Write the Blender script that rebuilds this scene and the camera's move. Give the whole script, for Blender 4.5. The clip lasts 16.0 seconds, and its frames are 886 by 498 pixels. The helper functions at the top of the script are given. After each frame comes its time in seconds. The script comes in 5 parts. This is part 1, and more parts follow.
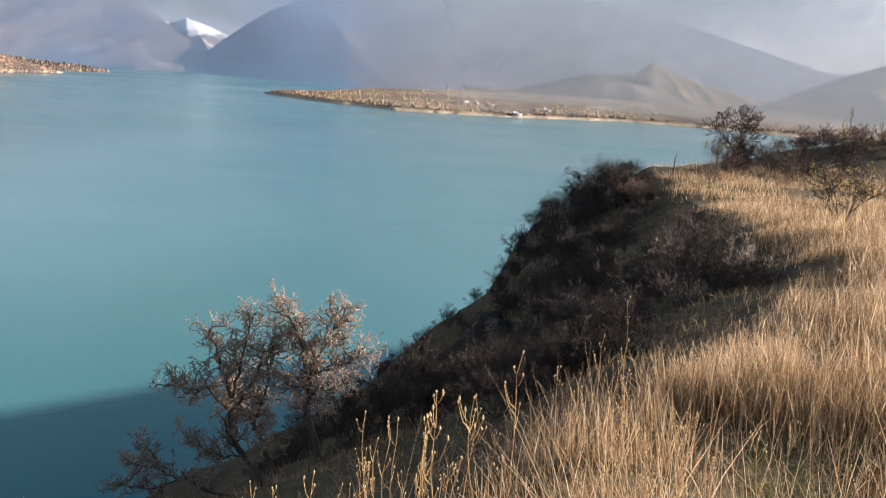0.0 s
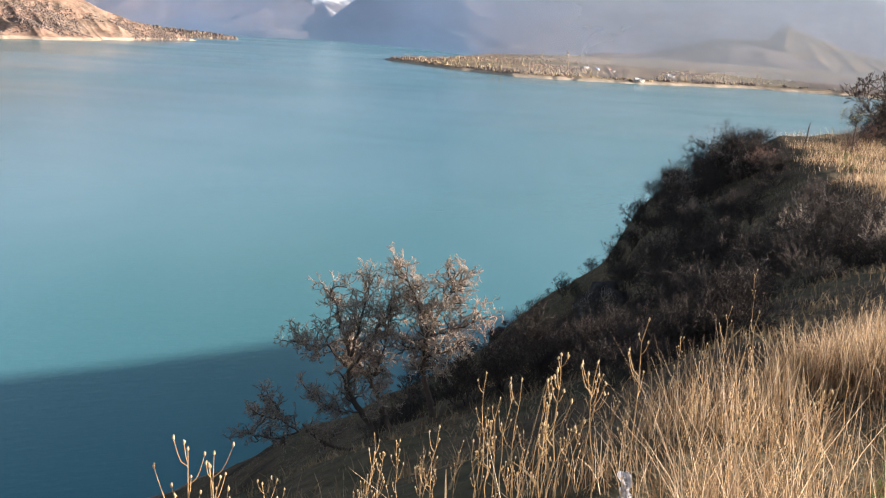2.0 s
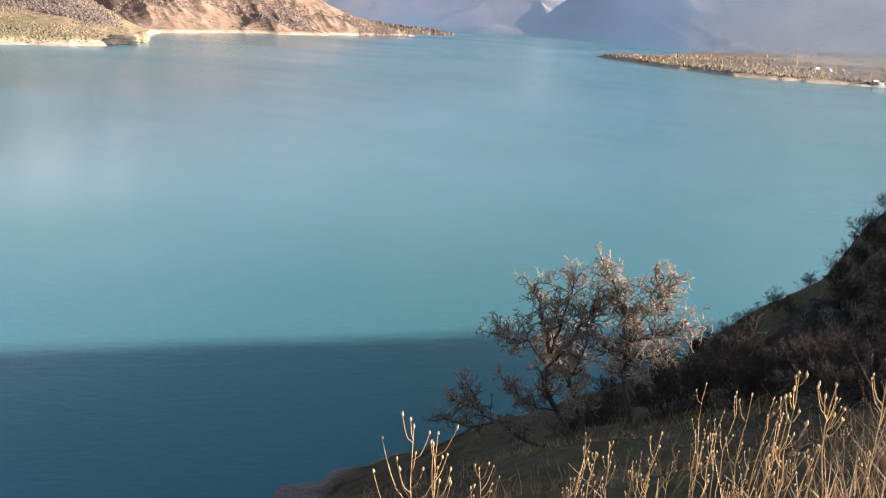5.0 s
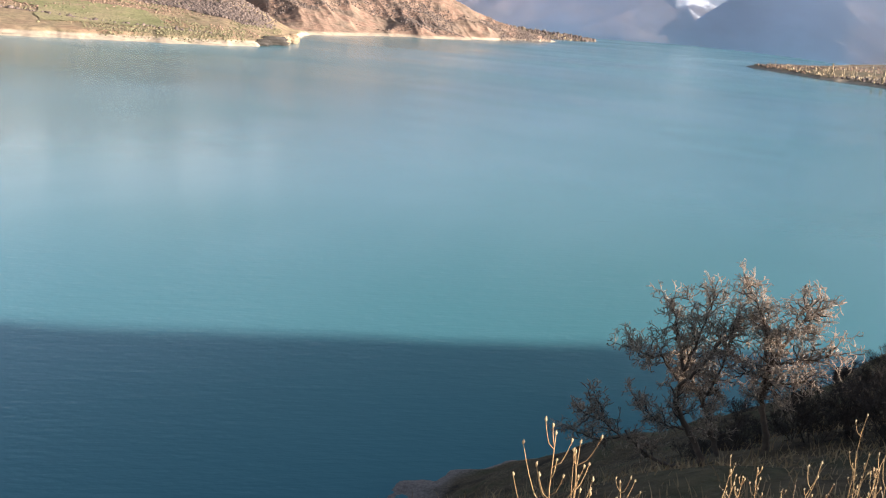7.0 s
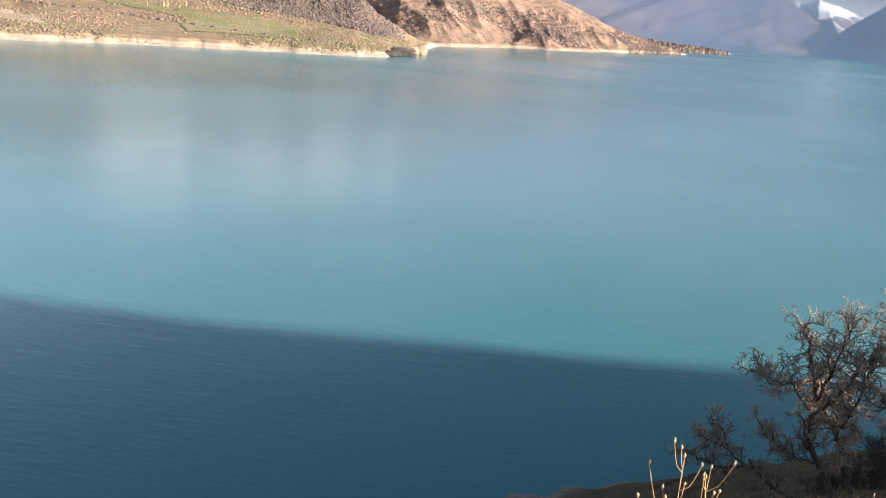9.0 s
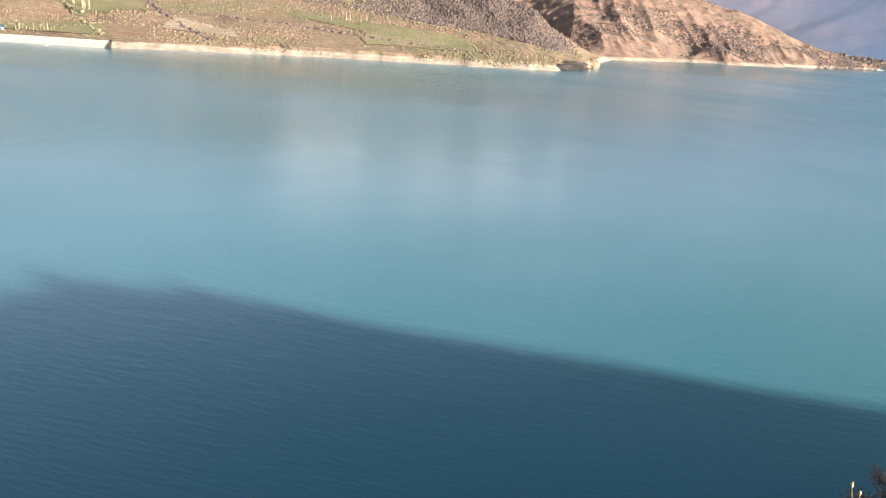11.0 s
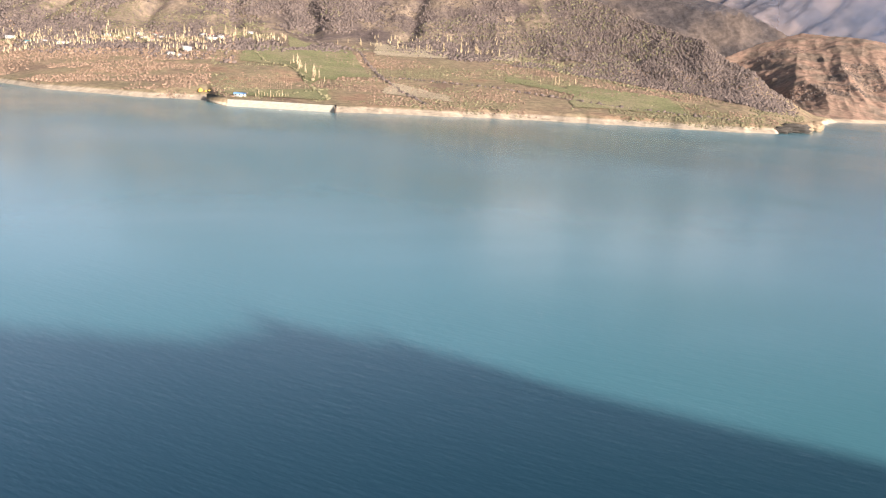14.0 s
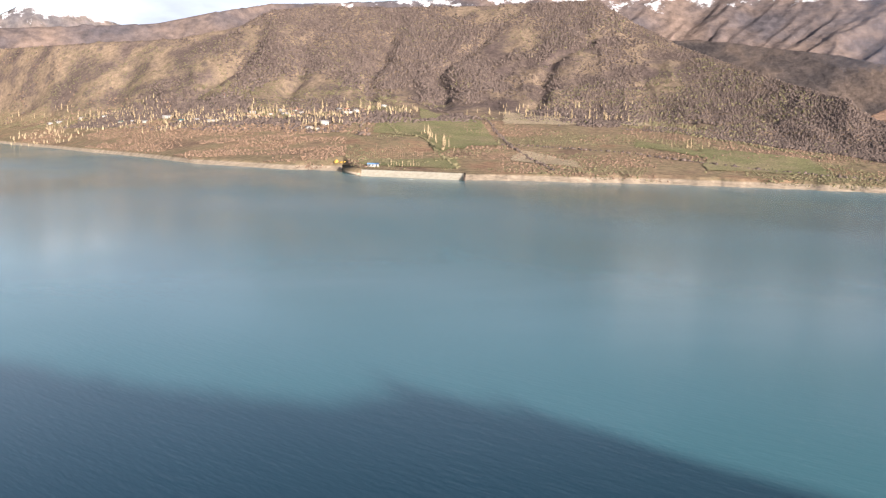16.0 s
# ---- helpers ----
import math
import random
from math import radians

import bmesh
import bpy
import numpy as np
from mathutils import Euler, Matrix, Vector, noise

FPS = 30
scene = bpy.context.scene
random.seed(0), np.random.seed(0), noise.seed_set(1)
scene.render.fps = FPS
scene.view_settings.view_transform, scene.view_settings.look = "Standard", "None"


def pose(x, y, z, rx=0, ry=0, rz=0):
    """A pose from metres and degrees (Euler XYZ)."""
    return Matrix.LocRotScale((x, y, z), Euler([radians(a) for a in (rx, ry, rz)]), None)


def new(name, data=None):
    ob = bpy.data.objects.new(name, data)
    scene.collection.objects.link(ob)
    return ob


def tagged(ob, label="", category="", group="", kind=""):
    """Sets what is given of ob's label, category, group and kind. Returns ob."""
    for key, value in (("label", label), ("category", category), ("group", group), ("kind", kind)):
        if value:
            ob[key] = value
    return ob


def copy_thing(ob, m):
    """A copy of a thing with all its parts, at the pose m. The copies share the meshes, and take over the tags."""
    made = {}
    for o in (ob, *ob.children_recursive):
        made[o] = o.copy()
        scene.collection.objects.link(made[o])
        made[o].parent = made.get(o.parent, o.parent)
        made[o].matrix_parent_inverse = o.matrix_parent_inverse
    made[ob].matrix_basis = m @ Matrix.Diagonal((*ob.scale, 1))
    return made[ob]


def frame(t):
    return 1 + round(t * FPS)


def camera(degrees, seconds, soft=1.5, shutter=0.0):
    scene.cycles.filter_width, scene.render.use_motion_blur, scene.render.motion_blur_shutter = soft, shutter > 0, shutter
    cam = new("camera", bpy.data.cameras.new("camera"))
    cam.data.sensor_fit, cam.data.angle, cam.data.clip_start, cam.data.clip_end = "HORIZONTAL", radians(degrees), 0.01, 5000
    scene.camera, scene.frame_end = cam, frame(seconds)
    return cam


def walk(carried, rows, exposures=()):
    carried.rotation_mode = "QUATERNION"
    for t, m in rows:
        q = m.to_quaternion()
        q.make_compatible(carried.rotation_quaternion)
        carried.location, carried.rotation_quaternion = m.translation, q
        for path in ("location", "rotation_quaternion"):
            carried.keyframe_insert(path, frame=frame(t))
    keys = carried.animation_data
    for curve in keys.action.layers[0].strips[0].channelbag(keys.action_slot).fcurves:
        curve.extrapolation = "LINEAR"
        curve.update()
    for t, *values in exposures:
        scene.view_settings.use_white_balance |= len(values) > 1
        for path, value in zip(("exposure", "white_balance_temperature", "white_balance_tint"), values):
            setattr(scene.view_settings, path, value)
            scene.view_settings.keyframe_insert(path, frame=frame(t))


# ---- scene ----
cam = camera(55.74, 16.0, soft=1.2)
PATH = [
    (0.0, -0.000, 0.000, 48.000, 78.20, -3.53, 0.74),
    (0.5, -0.011, -0.015, 47.996, 77.35, -3.22, 3.04),
    (1.0, -0.029, -0.021, 47.990, 76.65, -3.16, 5.28),
    (1.5, -0.035, -0.026, 47.983, 76.05, -3.10, 6.84),
    (2.0, -0.057, -0.033, 47.978, 75.51, -3.15, 8.68),
    (2.5, -0.077, -0.037, 47.976, 75.12, -3.18, 10.78),
    (3.0, -0.101, -0.042, 47.971, 74.95, -3.16, 12.91),
    (3.5, -0.116, -0.056, 47.975, 74.97, -3.06, 15.03),
    (4.0, -0.133, -0.056, 47.970, 74.93, -3.11, 17.50),
    (4.5, -0.161, -0.078, 47.972, 74.71, -3.34, 20.35),
    (5.0, -0.180, -0.093, 47.972, 74.49, -3.32, 22.81),
    (7.5, -0.285, -0.128, 47.939, 74.28, -3.98, 34.10),
    (8.0, -0.299, -0.117, 47.930, 74.38, -3.83, 35.85),
    (8.5, -0.315, -0.125, 47.922, 74.43, -3.88, 38.07),
    (11.0, -0.324, -0.129, 47.917, 74.49, -3.80, 52.02),
    (11.5, -0.329, -0.132, 47.914, 74.84, -3.50, 54.65),
    (12.0, -0.332, -0.133, 47.913, 75.25, -3.28, 56.43),
    (12.5, -0.334, -0.134, 47.912, 75.74, -3.39, 59.03),
    (13.0, -0.335, -0.134, 47.912, 76.31, -3.45, 61.83),
    (13.5, -0.335, -0.135, 47.911, 76.96, -3.33, 63.88),
    (14.0, -0.335, -0.135, 47.911, 77.82, -2.93, 65.88),
    (14.5, -0.336, -0.135, 47.911, 78.80, -2.49, 68.11),
    (15.0, -0.336, -0.135, 47.911, 79.68, -2.13, 70.29),
    (15.5, -0.336, -0.135, 47.911, 80.58, -1.92, 72.41),
    (16.0, -0.336, -0.135, 47.911, 82.01, -1.37, 74.51),
]
walk(cam, [(t, pose(x, y, z, rx, ry, rz)) for t, x, y, z, rx, ry, rz in PATH],
     [(0.0, 1.62, 6450, 13), (2.5, 1.76, 6350, 14), (5.0, 1.71, 6320, 14), (8.5, 1.62, 6270, 13), (12.0, 1.56, 6230, 13), (14.0, 1.38, 6230, 14), (16.0, 1.03, 6230, 15)])

# ---- light ----
SUN_AZ, SUN_EL = 78.0, 14.2        # degrees to the right of +y, above the horizon
to_sun = Vector((math.sin(radians(SUN_AZ)) * math.cos(radians(SUN_EL)),
                 math.cos(radians(SUN_AZ)) * math.cos(radians(SUN_EL)), math.sin(radians(SUN_EL))))
sun = new("sun", bpy.data.lights.new("sun", "SUN"))
sun.data.energy, sun.data.angle, sun.data.color = 5.0, radians(1.5), (1.0, 0.90, 0.78)
sun.matrix_world = Matrix.Translation((0, 0, 300)) @ to_sun.to_track_quat("Z", "Y").to_matrix().to_4x4()


world = bpy.data.worlds.new("sky")
scene.world = world
world.use_nodes = True
wn, wl = world.node_tree.nodes, world.node_tree.links
wn.clear()
sky = wn.new("ShaderNodeTexSky")
sky.sky_type, sky.sun_disc = "NISHITA", False
sky.sun_elevation, sky.sun_rotation = radians(SUN_EL), radians(SUN_AZ)
sky.air_density, sky.dust_density = 1.0, 1.5
coord = wn.new("ShaderNodeTexCoord")
stretch = wn.new("ShaderNodeMapping")
stretch.inputs["Scale"].default_value = (1.0, 1.0, 3.2)
stretch.inputs["Location"].default_value = (-9.73, -2.02, -13.69)
stretch.inputs["Rotation"].default_value = (0, 0, 2.727)
clouds = wn.new("ShaderNodeTexNoise")
clouds.inputs["Scale"].default_value, clouds.inputs["Detail"].default_value = 1.6, 7.0
clouds.inputs["Roughness"].default_value = 0.55
cover = wn.new("ShaderNodeValToRGB")
cover.color_ramp.elements[0].position, cover.color_ramp.elements[1].position = 0.32, 0.56
tone = wn.new("ShaderNodeValToRGB")
tone.color_ramp.elements[0].position, tone.color_ramp.elements[0].color = 0.40, (1.72, 1.78, 1.95, 1)
tone.color_ramp.elements[1].position, tone.color_ramp.elements[1].color = 0.66, (0.45, 0.50, 0.62, 1)
blend = wn.new("ShaderNodeMixRGB")
dim = wn.new("ShaderNodeVectorMath")
dim.operation = "SCALE"
back = wn.new("ShaderNodeBackground")
wout = wn.new("ShaderNodeOutputWorld")
wl.new(coord.outputs["Generated"], stretch.inputs["Vector"])
wl.new(stretch.outputs["Vector"], clouds.inputs["Vector"])
wl.new(clouds.outputs["Fac"], cover.inputs["Fac"])
wl.new(clouds.outputs["Fac"], tone.inputs["Fac"])
height = wn.new("ShaderNodeSeparateXYZ")
wl.new(coord.outputs["Generated"], height.inputs[0])
low_down = wn.new("ShaderNodeMapRange")
low_down.inputs["From Min"].default_value, low_down.inputs["From Max"].default_value = 0.38, 0.14
wl.new(height.outputs["Z"], low_down.inputs["Value"])
some = wn.new("ShaderNodeMath")
some.operation = "MULTIPLY"
wl.new(low_down.outputs["Result"], some.inputs[0])
wl.new(cover.outputs["Color"], some.inputs[1])
wl.new(some.outputs[0], blend.inputs["Fac"])
wl.new(dim.outputs["Vector"], blend.inputs["Color1"])
toward, lit_cloud = wn.new("ShaderNodeVectorMath"), wn.new("ShaderNodeVectorMath")
toward.operation, lit_cloud.operation = "DOT_PRODUCT", "MULTIPLY"
toward.inputs[1].default_value = to_sun
wl.new(coord.outputs["Generated"], toward.inputs[0])
# clouds are brightest round the sun and, lit from the front, opposite to it
lobe = wn.new("ShaderNodeValToRGB")
for el, (p, v) in zip((lobe.color_ramp.elements[0], lobe.color_ramp.elements[1], lobe.color_ramp.elements.new(0.32), lobe.color_ramp.elements.new(0.60), lobe.color_ramp.elements.new(0.82)),
                      ((0.0, (0.43, 0.44, 0.46)), (1.0, (1.3, 1.12, 0.88)), (0.32, (0.33, 0.33, 0.33)), (0.60, (0.32, 0.315, 0.30)), (0.82, (1.25, 1.12, 0.94)))):
    el.position, el.color = p, (*v, 1)
half = wn.new("ShaderNodeMapRange")
half.inputs["From Min"].default_value, half.inputs["From Max"].default_value = -1.0, 1.0
gain = wn.new("ShaderNodeVectorMath")
gain.operation, gain.inputs["Scale"].default_value = "SCALE", 3.2
wl.new(toward.outputs["Value"], half.inputs["Value"])
wl.new(half.outputs["Result"], lobe.inputs["Fac"])
wl.new(lobe.outputs["Color"], gain.inputs[0])
wl.new(tone.outputs["Color"], lit_cloud.inputs[0])
# the hazy clear sky is brighter facing away from the sun than across it
clear, clear_gain = wn.new("ShaderNodeValToRGB"), wn.new("ShaderNodeMath")
for el, (p, v) in zip((clear.color_ramp.elements[0], clear.color_ramp.elements[1], clear.color_ramp.elements.new(0.28), clear.color_ramp.elements.new(0.5)), ((0.0, 0.95), (1.0, 0.30), (0.28, 0.38), (0.5, 0.15))):
    el.position, el.color = p, (v, v, v, 1)
clear_gain.operation, clear_gain.inputs[1].default_value = "MULTIPLY", 0.34
wl.new(half.outputs["Result"], clear.inputs["Fac"])
wl.new(clear.outputs["Color"], clear_gain.inputs[0])
wl.new(sky.outputs["Color"], dim.inputs[0])
wl.new(clear_gain.outputs[0], dim.inputs["Scale"])
wl.new(gain.outputs["Vector"], lit_cloud.inputs[1])
wl.new(lit_cloud.outputs["Vector"], blend.inputs["Color2"])
wl.new(blend.outputs["Color"], back.inputs["Color"])
wl.new(back.outputs["Background"], wout.inputs["Surface"])
back.inputs["Strength"].default_value = 0.34

# ---- materials ----
def nodes_of(name):
    m = bpy.data.materials.new(name)
    m.use_nodes = True
    t = m.node_tree
    return m, t, t.nodes["Principled BSDF"]


def noise_node(t, scale, detail=5.0, rough=0.55, squash=None, vec=None):
    n = t.nodes.new("ShaderNodeTexNoise")
    n.inputs["Scale"].default_value, n.inputs["Detail"].default_value = scale, detail
    n.inputs["Roughness"].default_value = rough
    if vec is None:
        vec = t.nodes.new("ShaderNodeTexCoord").outputs["Object"]
    if squash:
        mp = t.nodes.new("ShaderNodeMapping")
        mp.inputs["Scale"].default_value = squash
        t.links.new(vec, mp.inputs["Vector"])
        vec = mp.outputs["Vector"]
    t.links.new(vec, n.inputs["Vector"])
    return n


def ramp(t, src, stops, way="LINEAR"):
    r = t.nodes.new("ShaderNodeValToRGB")
    r.color_ramp.interpolation = way
    e = r.color_ramp.elements
    while len(e) < len(stops):
        e.new(0.5)
    for el, (p, c) in zip(e, stops):
        el.position = p
        el.color = (*c, 1) if len(c) == 3 else c
    t.links.new(src, r.inputs["Fac"])
    return r.outputs["Color"]


def mixed(t, fac, a, b, mode="MIX"):
    m = t.nodes.new("ShaderNodeMixRGB")
    m.blend_type = mode
    for sock, v in zip(("Fac", "Color1", "Color2"), (fac, a, b)):
        if isinstance(v, (int, float)):
            m.inputs[sock].default_value = v
        elif isinstance(v, tuple):
            m.inputs[sock].default_value = (*v, 1)
        else:
            t.links.new(v, m.inputs[sock])
    return m.outputs["Color"]


def bumped(t, bsdf, src, strength, distance):
    b = t.nodes.new("ShaderNodeBump")
    b.inputs["Strength"].default_value, b.inputs["Distance"].default_value = strength, distance
    t.links.new(src, b.inputs["Height"])
    t.links.new(b.outputs["Normal"], bsdf.inputs["Normal"])


def earth(name, stops, scale, fine, bump=0.5, dist=1.0, rough=0.95, low=None, snow=None, high=None):
    """Ground with patches at one scale and grain at a finer one."""
    m, t, p = nodes_of(name)
    big = noise_node(t, scale, 6)
    small = noise_node(t, fine, 6, 0.65)
    c = ramp(t, big.outputs["Fac"], stops)
    if low or snow or high:
        xyz = t.nodes.new("ShaderNodeSeparateXYZ")
        t.links.new(t.nodes.new("ShaderNodeNewGeometry").outputs["Position"], xyz.inputs[0])
    if high:
        r = t.nodes.new("ShaderNodeMapRange")
        r.inputs["From Min"].default_value, r.inputs["From Max"].default_value = high[0], high[1]
        t.links.new(xyz.outputs["Z"], r.inputs["Value"])
        c = mixed(t, r.outputs["Result"], c, ramp(t, big.outputs["Fac"], high[2]))
    g = ramp(t, small.outputs["Fac"], [(0.3, (0.50, 0.50, 0.50)), (0.7, (1.12, 1.08, 1.04))])
    c = mixed(t, 1.0, c, g, "MULTIPLY")
    if low:
        r = t.nodes.new("ShaderNodeMapRange")
        r.inputs["From Min"].default_value, r.inputs["From Max"].default_value = low[1], low[0]
        t.links.new(xyz.outputs["Z"], r.inputs["Value"])
        c = mixed(t, r.outputs["Result"], c, mixed(t, 1.0, low[2], g, "MULTIPLY"))
    if snow:
        r = t.nodes.new("ShaderNodeMapRange")
        r.inputs["From Min"].default_value, r.inputs["From Max"].default_value = snow[0], snow[1]
        t.links.new(xyz.outputs["Z"], r.inputs["Value"])
        patch = noise_node(t, 0.007, 7, 0.68)
        k = t.nodes.new("ShaderNodeMath")
        k.operation = "ADD"
        t.links.new(r.outputs["Result"], k.inputs[0])
        t.links.new(patch.outputs["Fac"], k.inputs[1])
        c = mixed(t, ramp(t, k.outputs[0], [(0.92, (0, 0, 0)), (1.0, (1, 1, 1))]), c, (0.82, 0.84, 0.88))
    t.links.new(c, p.inputs["Base Color"])
    p.inputs["Roughness"].default_value = rough
    p.inputs["Specular IOR Level"].default_value = 0.1
    bumped(t, p, small.outputs["Fac"], bump, dist)
    return m


def water_material():
    """Milky turquoise lake: the body's colour drifts, wind roughens it in long patches, ripples fade with distance."""
    m, t, p = nodes_of("lake_water")
    drift = noise_node(t, 0.0045, 4, 0.5, (1.0, 0.5, 1.0))
    c = ramp(t, drift.outputs["Fac"], [(0.28, (0.040, 0.158, 0.172)), (0.5, (0.066, 0.193, 0.222)), (0.72, (0.106, 0.234, 0.280))], "EASE")
    t.links.new(c, p.inputs["Base Color"])
    breeze = noise_node(t, 0.0034, 5, 0.55, (0.55, 1.3, 1.0))
    t.links.new(ramp(t, breeze.outputs["Fac"], [(0.34, (0.125, 0.125, 0.125)), (0.48, (0.18, 0.18, 0.18)), (0.55, (0.215, 0.215, 0.215)), (0.66, (0.262, 0.262, 0.262))]), p.inputs["Roughness"])
    p.inputs["IOR"].default_value = 1.36
    across = t.nodes.new("ShaderNodeMapping")
    across.vector_type = "TEXTURE"
    across.inputs["Rotation"].default_value = (0, 0, radians(38))
    across.inputs["Scale"].default_value = (3.4, 1.0, 1.0)
    t.links.new(t.nodes.new("ShaderNodeTexCoord").outputs["Object"], across.inputs["Vector"])
    small = noise_node(t, 1.3, 3, 0.55, None, across.outputs["Vector"])
    swell = noise_node(t, 0.42, 3, 0.55, None, across.outputs["Vector"])
    ripple = mixed(t, 0.55, small.outputs["Fac"], swell.outputs["Fac"])
    away, calm = t.nodes.new("ShaderNodeVectorMath"), t.nodes.new("ShaderNodeMapRange")
    away.operation = "LENGTH"
    t.links.new(t.nodes.new("ShaderNodeNewGeometry").outputs["Position"], away.inputs[0])
    for k, v in zip(("From Min", "From Max", "To Min", "To Max"), (80, 400, 0.45, 0.0)):
        calm.inputs[k].default_value = v
    t.links.new(away.outputs["Value"], calm.inputs["Value"])
    bumped(t, p, ripple, 0.24, 0.26)
    t.links.new(calm.outputs["Result"], p.inputs["Normal"].links[0].from_node.inputs["Strength"])
    return m


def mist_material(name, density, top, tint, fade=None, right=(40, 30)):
    """A see-through sheet standing in for haze or cloud, the haze's hue put in as tint; thicker in patches and with
    height.
    """
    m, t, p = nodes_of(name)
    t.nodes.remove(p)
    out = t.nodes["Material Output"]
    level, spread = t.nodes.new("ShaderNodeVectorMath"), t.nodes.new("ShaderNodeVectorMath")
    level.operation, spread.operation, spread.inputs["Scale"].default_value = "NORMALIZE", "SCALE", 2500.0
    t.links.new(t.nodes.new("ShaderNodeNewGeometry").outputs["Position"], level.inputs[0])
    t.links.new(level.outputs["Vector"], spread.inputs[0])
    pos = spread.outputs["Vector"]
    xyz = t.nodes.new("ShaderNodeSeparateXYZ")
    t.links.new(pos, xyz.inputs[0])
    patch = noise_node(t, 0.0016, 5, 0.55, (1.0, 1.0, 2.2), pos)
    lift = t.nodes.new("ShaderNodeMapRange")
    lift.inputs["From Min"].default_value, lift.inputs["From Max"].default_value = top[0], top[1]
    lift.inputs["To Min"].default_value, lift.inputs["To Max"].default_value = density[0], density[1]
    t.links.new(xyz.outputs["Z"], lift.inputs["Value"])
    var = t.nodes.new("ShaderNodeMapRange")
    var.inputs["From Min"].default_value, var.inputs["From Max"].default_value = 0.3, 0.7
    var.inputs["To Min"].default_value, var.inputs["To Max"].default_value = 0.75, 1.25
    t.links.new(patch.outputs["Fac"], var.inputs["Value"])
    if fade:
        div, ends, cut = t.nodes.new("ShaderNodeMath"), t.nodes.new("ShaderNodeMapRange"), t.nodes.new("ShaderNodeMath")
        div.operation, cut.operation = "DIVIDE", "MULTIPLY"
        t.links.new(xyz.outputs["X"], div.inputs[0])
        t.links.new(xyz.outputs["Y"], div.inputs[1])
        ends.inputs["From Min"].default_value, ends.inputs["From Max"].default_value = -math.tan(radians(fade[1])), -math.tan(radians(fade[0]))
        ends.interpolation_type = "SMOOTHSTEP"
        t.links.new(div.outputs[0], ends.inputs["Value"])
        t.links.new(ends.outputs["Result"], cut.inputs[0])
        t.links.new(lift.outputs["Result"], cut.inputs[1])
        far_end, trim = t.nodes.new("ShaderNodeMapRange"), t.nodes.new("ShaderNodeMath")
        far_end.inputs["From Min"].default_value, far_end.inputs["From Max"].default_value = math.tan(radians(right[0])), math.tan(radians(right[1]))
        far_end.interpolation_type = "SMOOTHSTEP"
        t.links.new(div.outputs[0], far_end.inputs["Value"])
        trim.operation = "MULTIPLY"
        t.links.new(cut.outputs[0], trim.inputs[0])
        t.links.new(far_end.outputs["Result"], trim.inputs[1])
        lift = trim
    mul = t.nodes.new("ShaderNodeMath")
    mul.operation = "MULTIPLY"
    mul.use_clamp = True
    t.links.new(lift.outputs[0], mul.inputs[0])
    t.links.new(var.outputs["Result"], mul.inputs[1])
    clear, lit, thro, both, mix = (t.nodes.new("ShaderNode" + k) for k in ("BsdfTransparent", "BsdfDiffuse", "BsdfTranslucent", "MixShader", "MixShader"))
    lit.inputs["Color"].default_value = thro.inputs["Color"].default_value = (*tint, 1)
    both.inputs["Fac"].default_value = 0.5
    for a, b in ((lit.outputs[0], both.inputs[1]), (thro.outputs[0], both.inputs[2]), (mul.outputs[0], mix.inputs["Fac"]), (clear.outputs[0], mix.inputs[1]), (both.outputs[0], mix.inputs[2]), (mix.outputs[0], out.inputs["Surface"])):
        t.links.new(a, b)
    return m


WATER = water_material()
SOIL = earth("slope_soil", [(0.35, (0.065, 0.05, 0.035)), (0.5, (0.14, 0.108, 0.068)), (0.6, (0.105, 0.095, 0.055)), (0.7, (0.075, 0.066, 0.042))], 0.25, 3.0, 0.8, 0.2, low=(0.4, 1.3, (0.27, 0.23, 0.205)))
FARM = earth("farmland_earth", [(0.33, (0.25, 0.175, 0.125)), (0.43, (0.34, 0.255, 0.165)), (0.52, (0.29, 0.235, 0.145)), (0.60, (0.36, 0.26, 0.165)), (0.68, (0.33, 0.21, 0.14))], 0.012, 0.12, 0.6, 2.0, low=(4.0, 5.4, (0.52, 0.425, 0.32)),
             high=(55, 85, [(0.36, (0.135, 0.104, 0.095)), (0.45, (0.175, 0.136, 0.116)), (0.52, (0.24, 0.185, 0.138)), (0.60, (0.31, 0.235, 0.168)), (0.68, (0.17, 0.135, 0.115))]))
SCREE = earth("red_scree", [(0.3, (0.18, 0.14, 0.115)), (0.42, (0.285, 0.205, 0.15)), (0.52, (0.37, 0.24, 0.175)), (0.60, (0.27, 0.20, 0.148)), (0.70, (0.15, 0.118, 0.098))], 0.010, 0.07, 0.8, 3.0, low=(3.0, 4.6, (0.58, 0.46, 0.34)))
DRY_SLOPE = earth("dry_grass_slope", [(0.35, (0.20, 0.155, 0.10)), (0.55, (0.34, 0.25, 0.155)), (0.7, (0.17, 0.145, 0.10))], 0.006, 0.05, 0.8, 3.0)
ROCKY = earth("mountain_rock", [(0.38, (0.12, 0.108, 0.118)), (0.5, (0.175, 0.142, 0.135)), (0.64, (0.25, 0.19, 0.16))], 0.004, 0.03, 0.8, 8.0, snow=(370, 970))
NOTCH_SNOW = earth("fresh_snow_rock", [(0.35, (0.16, 0.15, 0.16)), (0.6, (0.24, 0.20, 0.18))], 0.004, 0.03, 0.8, 8.0, snow=(-50, 420))
PEAK = earth("snowy_rock", [(0.35, (0.16, 0.15, 0.16)), (0.6, (0.24, 0.20, 0.18))], 0.004, 0.03, 0.8, 8.0, snow=(150, 1100))
